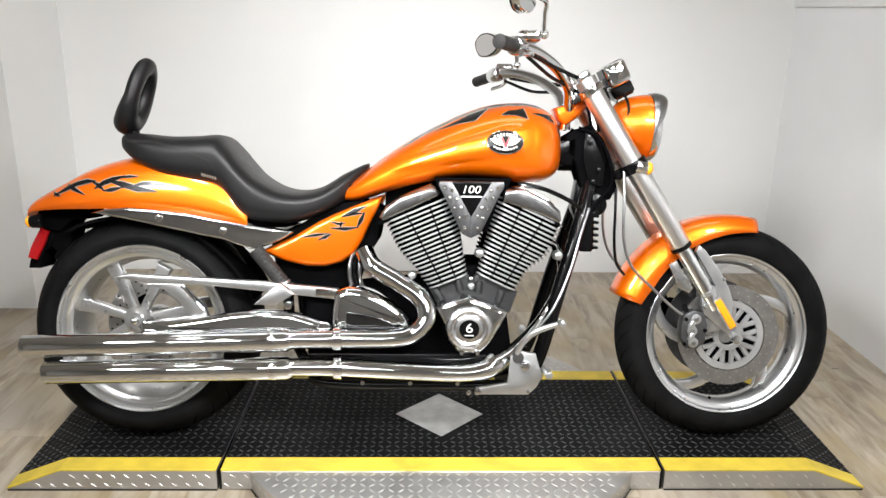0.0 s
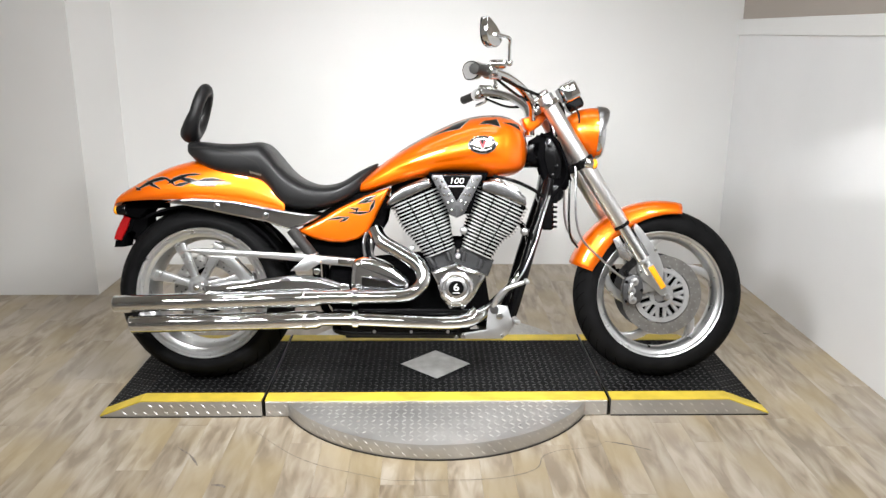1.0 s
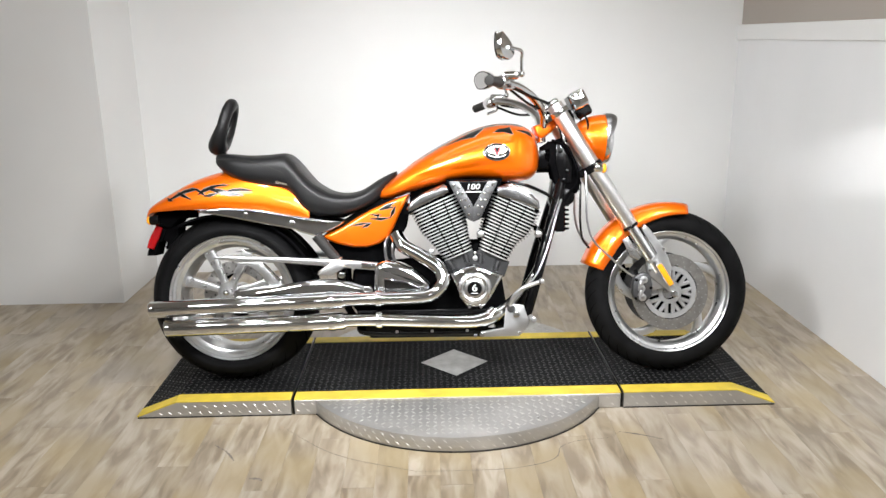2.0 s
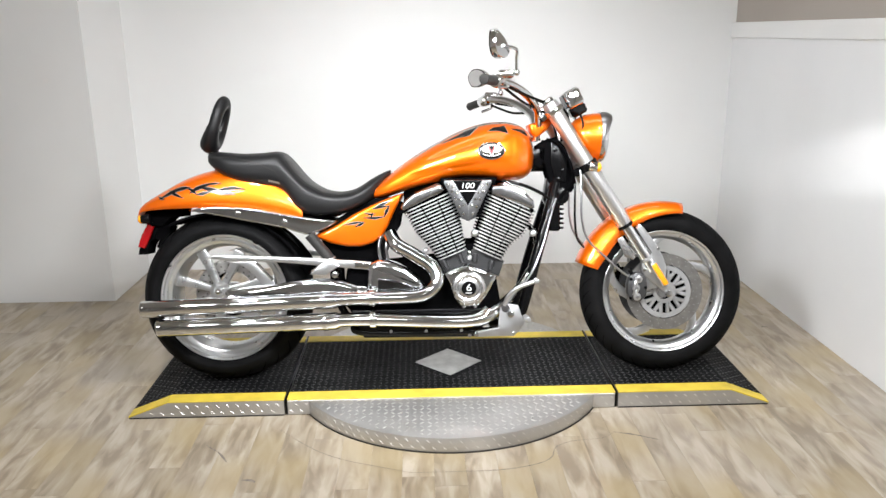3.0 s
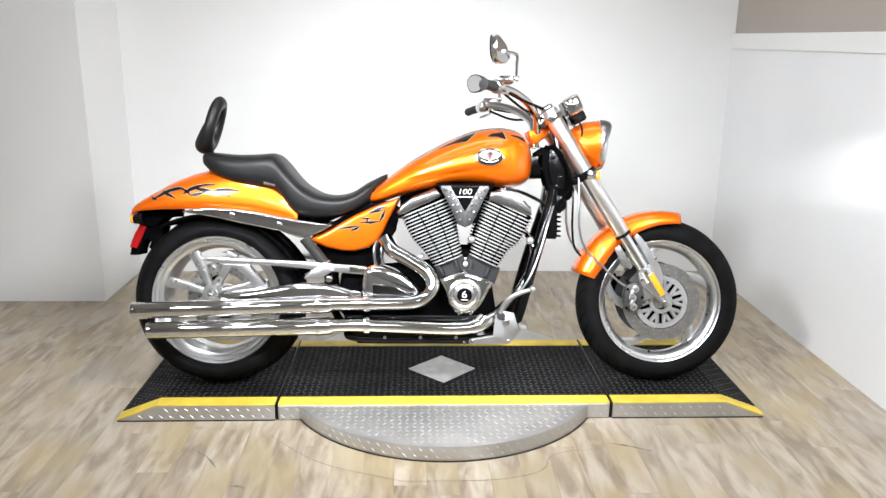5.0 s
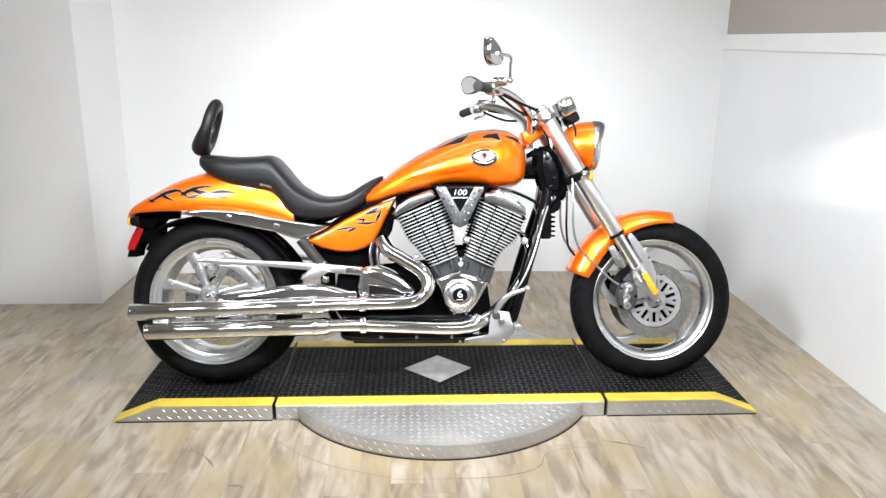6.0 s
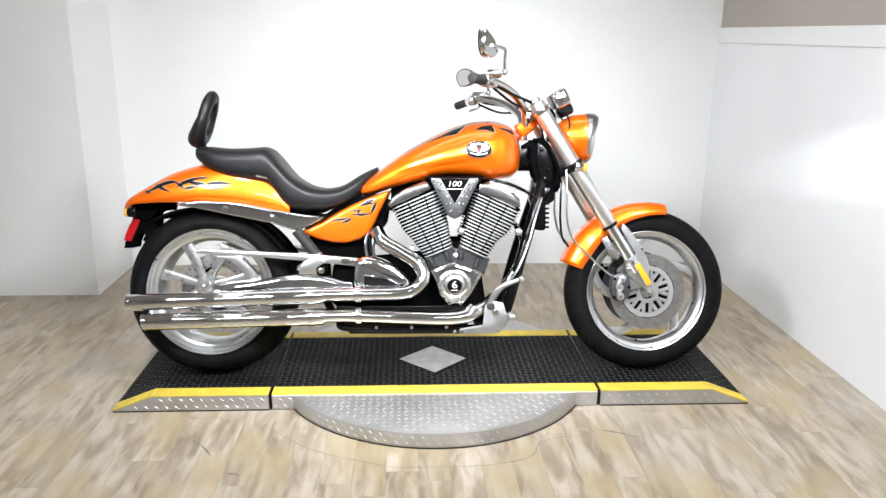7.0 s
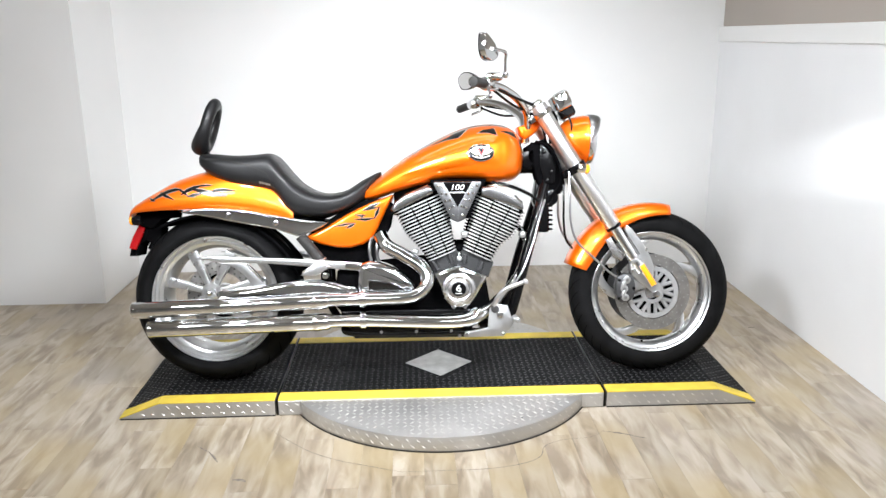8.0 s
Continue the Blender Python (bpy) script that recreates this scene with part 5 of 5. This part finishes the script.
# handlebars
for s in (-1, 1):
    pts = [(0.352, s * 0.045, 0.965), (0.342, s * 0.09, 1.015), (0.300, s * 0.155, 1.060), (0.245, s * 0.22, 1.088), (0.195, s * 0.28, 1.098), (0.164, s * 0.33, 1.095), (0.122, s * 0.43, 1.088)]
    hb = part("handlebar", tube(pts, 0.0155, 20), CHROME, bike, "chrome handlebar")
    a, b = Vector(pts[-2]), Vector(pts[-1])
    d = (b - a).normalized()
    part("grip", tube([a + d * 0.012, b + d * 0.012], 0.0170, 20), GRIP, hb, "black rubber grip")
    part("grip_cap", cyl(b + d * 0.010, b + d * 0.020, 0.0178, segs=20, bevel=0.004), GRIP, hb)
    part("switch_pod", cyl(a - d * 0.05, a + d * 0.01, 0.024, segs=20, bevel=0.006), CHROME, hb, "chrome switch housing")
    part("lever", tube([a - d * 0.02 + Vector((0.03, 0, -0.012)), a + d * 0.03 + Vector((0.050, 0, -0.022)), b + Vector((0.046, 0, -0.026))], 0.006, 10), CHROME, hb, "chrome lever")
    part("reservoir", box(a.x + 0.005, a.x + 0.065, a.y - s * 0.01 - 0.028, a.y - s * 0.01 + 0.028, a.z + 0.010, a.z + 0.038, 0.011, segs=2), CHROME, hb, "chrome fluid reservoir")
    part("bar_cable", tube([(0.215, s * 0.27, 1.082), (0.285, s * 0.19, 1.062), (0.36, s * 0.11, 1.045), (0.45, s * 0.05, 1.02), (0.475, s * 0.03, 0.95)], 0.006, 8), BLACK, hb, "black control cable")
    part("bar_cable", tube([(0.200, s * 0.29, 1.075), (0.275, s * 0.20, 1.035), (0.34, s * 0.10, 1.02), (0.42, s * 0.06, 0.98), (0.44, s * 0.05, 0.90)], 0.005, 8), BLACK, hb, "black control cable")
part("riser_cover", prism([(0.312, 0.966), (0.398, 0.994), (0.404, 0.972), (0.385, 0.945), (0.343, 0.914), (0.322, 0.932)], -0.055, 0.055, 0.012, segs=3), ORANGE, bike, "orange painted handlebar riser")
for s in (-1, 1):
    part("riser_bolt", cyl((0.345, s * 0.035, 0.905), (0.345, s * 0.035, 0.936), 0.015, segs=16), CHROME, bike)
DRAWN = True
m = Matrix.Translation((0.455, -0.005, 1.070)) @ Matrix.Rotation(radians(-28), 4, "Y")
gauge = part("speedometer", box(-0.030, 0.034, -0.045, 0.045, -0.034, 0.034, 0.014, m=m, segs=3), CHROME, bike, "chrome speedometer housing")
part("gauge_face", box(-0.0325, -0.029, -0.036, 0.036, -0.026, 0.026, m=m), BLACK, gauge)
part("gauge_mount", box(-0.03, 0.03, -0.03, 0.03, -0.07, -0.03, 0.008, m=m), BLACK, gauge)


DRAWN = False


def mirror(c, base, turn, w, h, shape):
    m = Matrix.Translation(c) @ turn
    out = curve_outline(shape, 4)
    out = [(x * w, z * h) for x, z in out]
    bm = prism(out, -0.008, 0.018, 0.007, segs=3)
    bmesh.ops.transform(bm, matrix=m, verts=bm.verts)
    mr = part("mirror", bm, CHROME, bike, "chrome teardrop mirror")
    bm = prism([(x * 0.9, z * 0.88) for x, z in out], -0.0095, -0.0083)
    bmesh.ops.transform(bm, matrix=m, verts=bm.verts)
    part("mirror_glass", bm, MIRROR, mr)
    bm = prism([(x * 0.98, z * 0.98) for x, z in out], -0.0090, -0.0075)
    bmesh.ops.transform(bm, matrix=m, verts=bm.verts)
    part("mirror_rim", bm, BLACK, mr, "thin black rim")
    k = m @ Vector((0, 0.018, 0))
    side = 1 if base[1] > 0 else -1
    part("mirror_stem", tube([base, (base[0] - 0.002, base[1] + side * 0.02, base[2] + 0.045), (base[0] - 0.006, base[1] + side * 0.045, c[2]), k], 0.006, 10), CHROME, mr)
    part("mirror_knuckle", ball(base, 0.012, segs=12), CHROME, mr)


mirror((0.166, -0.41, 1.200), (0.240, -0.30, 1.128), Matrix.Rotation(radians(-118), 4, "Z"), 0.80, 0.82,
       [(0.058, 0.056), (0.032, 0.056), (-0.030, 0.036), (-0.074, 0.006), (-0.078, -0.018), (-0.045, -0.042), (0.0, -0.050), (0.045, -0.042), (0.068, -0.012), (0.068, 0.030)])
mirror((0.150, 0.41, 1.205), (0.240, 0.30, 1.128), Matrix.Rotation(radians(-56), 4, "Z") @ Matrix.Rotation(radians(8), 4, "Y"), 0.125, 0.082,
       [(-0.5, 0.05), (-0.3, 0.42), (0.1, 0.5), (0.45, 0.3), (0.5, -0.1), (0.2, -0.42), (-0.25, -0.45)])
DRAWN = True

# tail
DRAWN = False
part("tail_bracket", prism([(-1.165, 0.640), (-1.145, 0.666), (-1.013, 0.662), (-1.018, 0.633), (-1.062, 0.629), (-1.095, 0.595), (-1.125, 0.600), (-1.156, 0.606)], -0.060, 0.06, 0.006), BLACKM, bike)
tl = part("tail_light", prism([(-1.151, 0.607), (-1.126, 0.597), (-1.140, 0.560), (-1.163, 0.514), (-1.190, 0.519), (-1.182, 0.545), (-1.172, 0.568)], -0.062, -0.046, 0.006), RED, bike, "red tail light")
part("tail_light_back", prism([(-1.150, 0.606), (-1.128, 0.597), (-1.140, 0.560), (-1.163, 0.517), (-1.186, 0.522), (-1.168, 0.568)], -0.045, 0.0, 0.004), BLACKM, tl)
part("tail_light_base", prism([(-1.187, 0.516), (-1.162, 0.513), (-1.140, 0.556), (-1.128, 0.590), (-1.112, 0.592), (-1.130, 0.545), (-1.152, 0.537), (-1.160, 0.489), (-1.193, 0.489)], -0.05, 0.05, 0.004), BLACKM, tl)
part("plate_bracket", prism([(-1.130, 0.606), (-1.098, 0.606), (-1.090, 0.598), (-1.074, 0.604), (-1.066, 0.594), (-1.072, 0.566), (-1.092, 0.517), (-1.110, 0.508), (-1.124, 0.518), (-1.114, 0.540), (-1.132, 0.552)], -0.045, 0.045, 0.004), BLACKM, bike)
DRAWN = True
for s in (-1, 1):
    ri = part("rear_indicator", cyl((-1.125, s * 0.10, 0.652), (-1.09, s * 0.10, 0.656), 0.017, 0.020, 18, 0.005), BLACK, bike, "black rear turn signal")
    part("rear_indicator_lens", ball((-1.127, s * 0.10, 0.652), 0.010, 0.016, 0.016), AMBER, ri, "amber lens")

DRAWN = False
# front brake calipers, hoses and fender brackets
for s in (-1, 1):
    y0, y1 = sorted((s * 0.076, s * 0.118))
    body = prism([(0.688, 0.385), (0.715, 0.398), (0.748, 0.390), (0.756, 0.352), (0.752, 0.305), (0.728, 0.284), (0.698, 0.286), (0.680, 0.318), (0.680, 0.352)], y0, y1, 0.006)
    # far caliper is coloured black where the near one is silver, as shade
    cal = part("brake_caliper", body, PEWTER if s < 0 else BLACKM, bike, "silver brake caliper" if s < 0 else "far brake caliper, darkened as if in shade")
    for x, z in ((0.722, 0.372), (0.712, 0.338), (0.716, 0.304)):
        part("piston_cover", cyl((x, s * 0.114, z), (x, s * 0.1225, z), 0.0145, segs=24, bevel=0.002), CAST, cal)
        part("piston_plug", cyl((x, s * 0.1215, z), (x, s * 0.1245, z), 0.0065, segs=16, bevel=0.001), STEEL, cal)
    for z in (0.355, 0.321):
        part("piston_bridge", cyl((0.706, s * 0.116, z - 0.012), (0.714, s * 0.116, z + 0.012), 0.0095, segs=14, bevel=0.002), CAST, cal)
    for x, z in ((0.692, 0.372), (0.690, 0.300), (0.748, 0.340)):
        part("caliper_bolt", cyl((x, s * 0.117, z), (x, s * 0.124, z), 0.006, segs=6), BLACK, cal)
    part("hose_union", cyl((0.702, s * 0.10, 0.386), (0.690, s * 0.10, 0.410), 0.008, segs=10), BLACK, cal)
    part("caliper_mount", prism([(0.742, 0.372), (0.792, 0.372), (0.800, 0.335), (0.748, 0.325)], min(s * 0.085, s * 0.10), max(s * 0.085, s * 0.10), 0.003), CAST, cal)
    part("brake_hose", tube([(0.500, s * 0.118, 0.79), (0.500, s * 0.13, 0.70), (0.503, s * 0.13, 0.60), (0.528, s * 0.125, 0.525), (0.595, s * 0.115, 0.458), (0.66, s * 0.105, 0.40), (0.70, s * 0.10, 0.375)], 0.0042, 8), STEEL, bike, "thin braided brake hose")
    part("fender_bracket", prism([(0.643, 0.525), (0.666, 0.537), (0.690, 0.500), (0.717, 0.459), (0.706, 0.443), (0.673, 0.458)], min(s * 0.088, s * 0.098), max(s * 0.088, s * 0.098), 0.003), ALU, bike, "grey fender bracket")
part("speed_cable", tube([(0.478, -0.12, 0.74), (0.476, -0.13, 0.66), (0.476, -0.13, 0.60), (0.486, -0.12, 0.533), (0.515, -0.10, 0.495)], 0.0042, 8), BLACK, bike, "thin black cable")

# neck and engine fittings
part("neck_tube", cyl((0.30, 0.0, 0.825), (0.385, 0.0, 0.825), 0.038, segs=28, bevel=0.006), BLACK, bike)
part("ignition", cyl((0.342, -0.072, 0.822), (0.342, -0.090, 0.822), 0.018, segs=20, bevel=0.003), BLACKM, bike)
for x, z, r in ((0.075, 0.470, 0.011), (0.096, 0.560, 0.014), (0.312, 0.556, 0.014), (-0.088, 0.497, 0.012)):
    part("spark_plug_cap", cyl((x, -0.15, z), (x, -0.185, z), r, r * 0.8, 18, 0.004), CAST, bike, "silver plug cap")
for k in range(3):
    x = -0.262 + 0.014 * k
    part("oil_hose", tube([(x + 0.012, -0.12, 0.56), (x, -0.14, 0.52), (x + 0.004, -0.14, 0.47), (x + 0.03, -0.13, 0.42)], 0.0055, 8), BLACK if k % 2 else STEEL, bike, "thin oil hose")
for y in (-0.05, 0.05):
    part("lamp_wire", tube([(0.470, y, 1.02), (0.510, y * 1.1, 1.0), (0.520, y * 1.2, 0.95), (0.495, y, 0.90)], 0.004, 8), BLACK, bike, "black wire loop")
for k in range(3):
    x = -0.22 + 0.13 * k
    part("rail_bolt", cyl((x, -0.200, 0.203), (x, -0.208, 0.203), 0.006, segs=10), CHROME, bike)

# ---- floor planks ----
PW, PL = 0.104, 0.78
plank_mesh = None
floor_ob = bpy.data.objects["floor"]
DRAWN = False
count = 0
row = 0
x = RIGHT - PW / 2
while x > -2.3:
    off = random.random() * PL
    y = BACK - PL / 2 + off
    while y + PL / 2 > -2.2:
        lo, hi = max(y - PL / 2 + 0.0003, -2.2), min(y + PL / 2 - 0.0003, BACK)
        if hi - lo > 0.05:
            if hi - lo > PL - 0.01 and plank_mesh:
                me = plank_mesh
            else:
                h = (hi - lo) / 2
                bm = box(-PW / 2 + 0.0002, PW / 2 - 0.0002, -h, h, -0.0035, 0.0)
                me = finish("plank", bm, WOOD, False)
                if hi - lo > PL - 0.01:
                    plank_mesh = me
            ob = new("plank", me)
            ob.location = (x, (lo + hi) / 2, 0.0)
            ob.parent = floor_ob
            count += 1
        y -= PL
    x -= PW
bm = box(LEFT, x + PW / 2, REAR, BACK, -0.0035, -0.0005)
box(x + PW / 2 + 0.001, RIGHT, REAR, -2.202, -0.0035, -0.0005, 0, bm)
tagged(part("far_planks", bm, WOOD, floor_ob, smooth=False), kind="stuff")

# scratches and dents in the floor's finish
def scratch(points, width):
    bm = bmesh.new()
    line = smooth_path([(x, y, 0.0012) for x, y in points], 6)
    left, right = [], []
    for i, q in enumerate(line):
        a, b = Vector(line[max(i - 1, 0)]), Vector(line[min(i + 1, len(line) - 1)])
        d = (b - a).normalized()
        w = width * (0.25 + 0.75 * math.sin(math.pi * (i + 0.5) / len(line))) * (0.7 + 0.6 * random.random())
        left.append(bm.verts.new(Vector(q) + Vector((-d.y, d.x, 0)) * w))
        right.append(bm.verts.new(Vector(q) - Vector((-d.y, d.x, 0)) * w))
    skin(bm, [left, right], False, False)
    return bm


for name, points, width in (("scratch", [(-0.809, -0.567), (-0.785, -0.60), (-0.763, -0.637)], 0.004),
                            ("dent", [(-0.690, -0.748), (-0.662, -0.751), (-0.645, -0.762)], 0.006),
                            ("dent", [(1.505, 0.473), (1.520, 0.473), (1.535, 0.472)], 0.007),
                            ("scratch", [(-0.148, -0.730), (-0.034, -0.730), (0.140, -0.726), (0.260, -0.697), (0.318, -0.655), (0.341, -0.594), (0.404, -0.555), (0.512, -0.538), (0.563, -0.500)], 0.0015),
                            ("scratch", [(0.563, -0.497), (0.632, -0.521), (0.705, -0.559)], 0.004),
                            ("scratch", [(-0.860, -0.520), (-0.835, -0.545), (-0.805, -0.570)], 0.0025),
                            ("scratch", [(-0.637, -0.408), (-0.529, -0.523), (-0.449, -0.595), (-0.358, -0.649), (-0.270, -0.684), (-0.147, -0.732)], 0.0015)):
    part(name, scratch(points, width), SCRATCH, floor_ob, smooth=False)
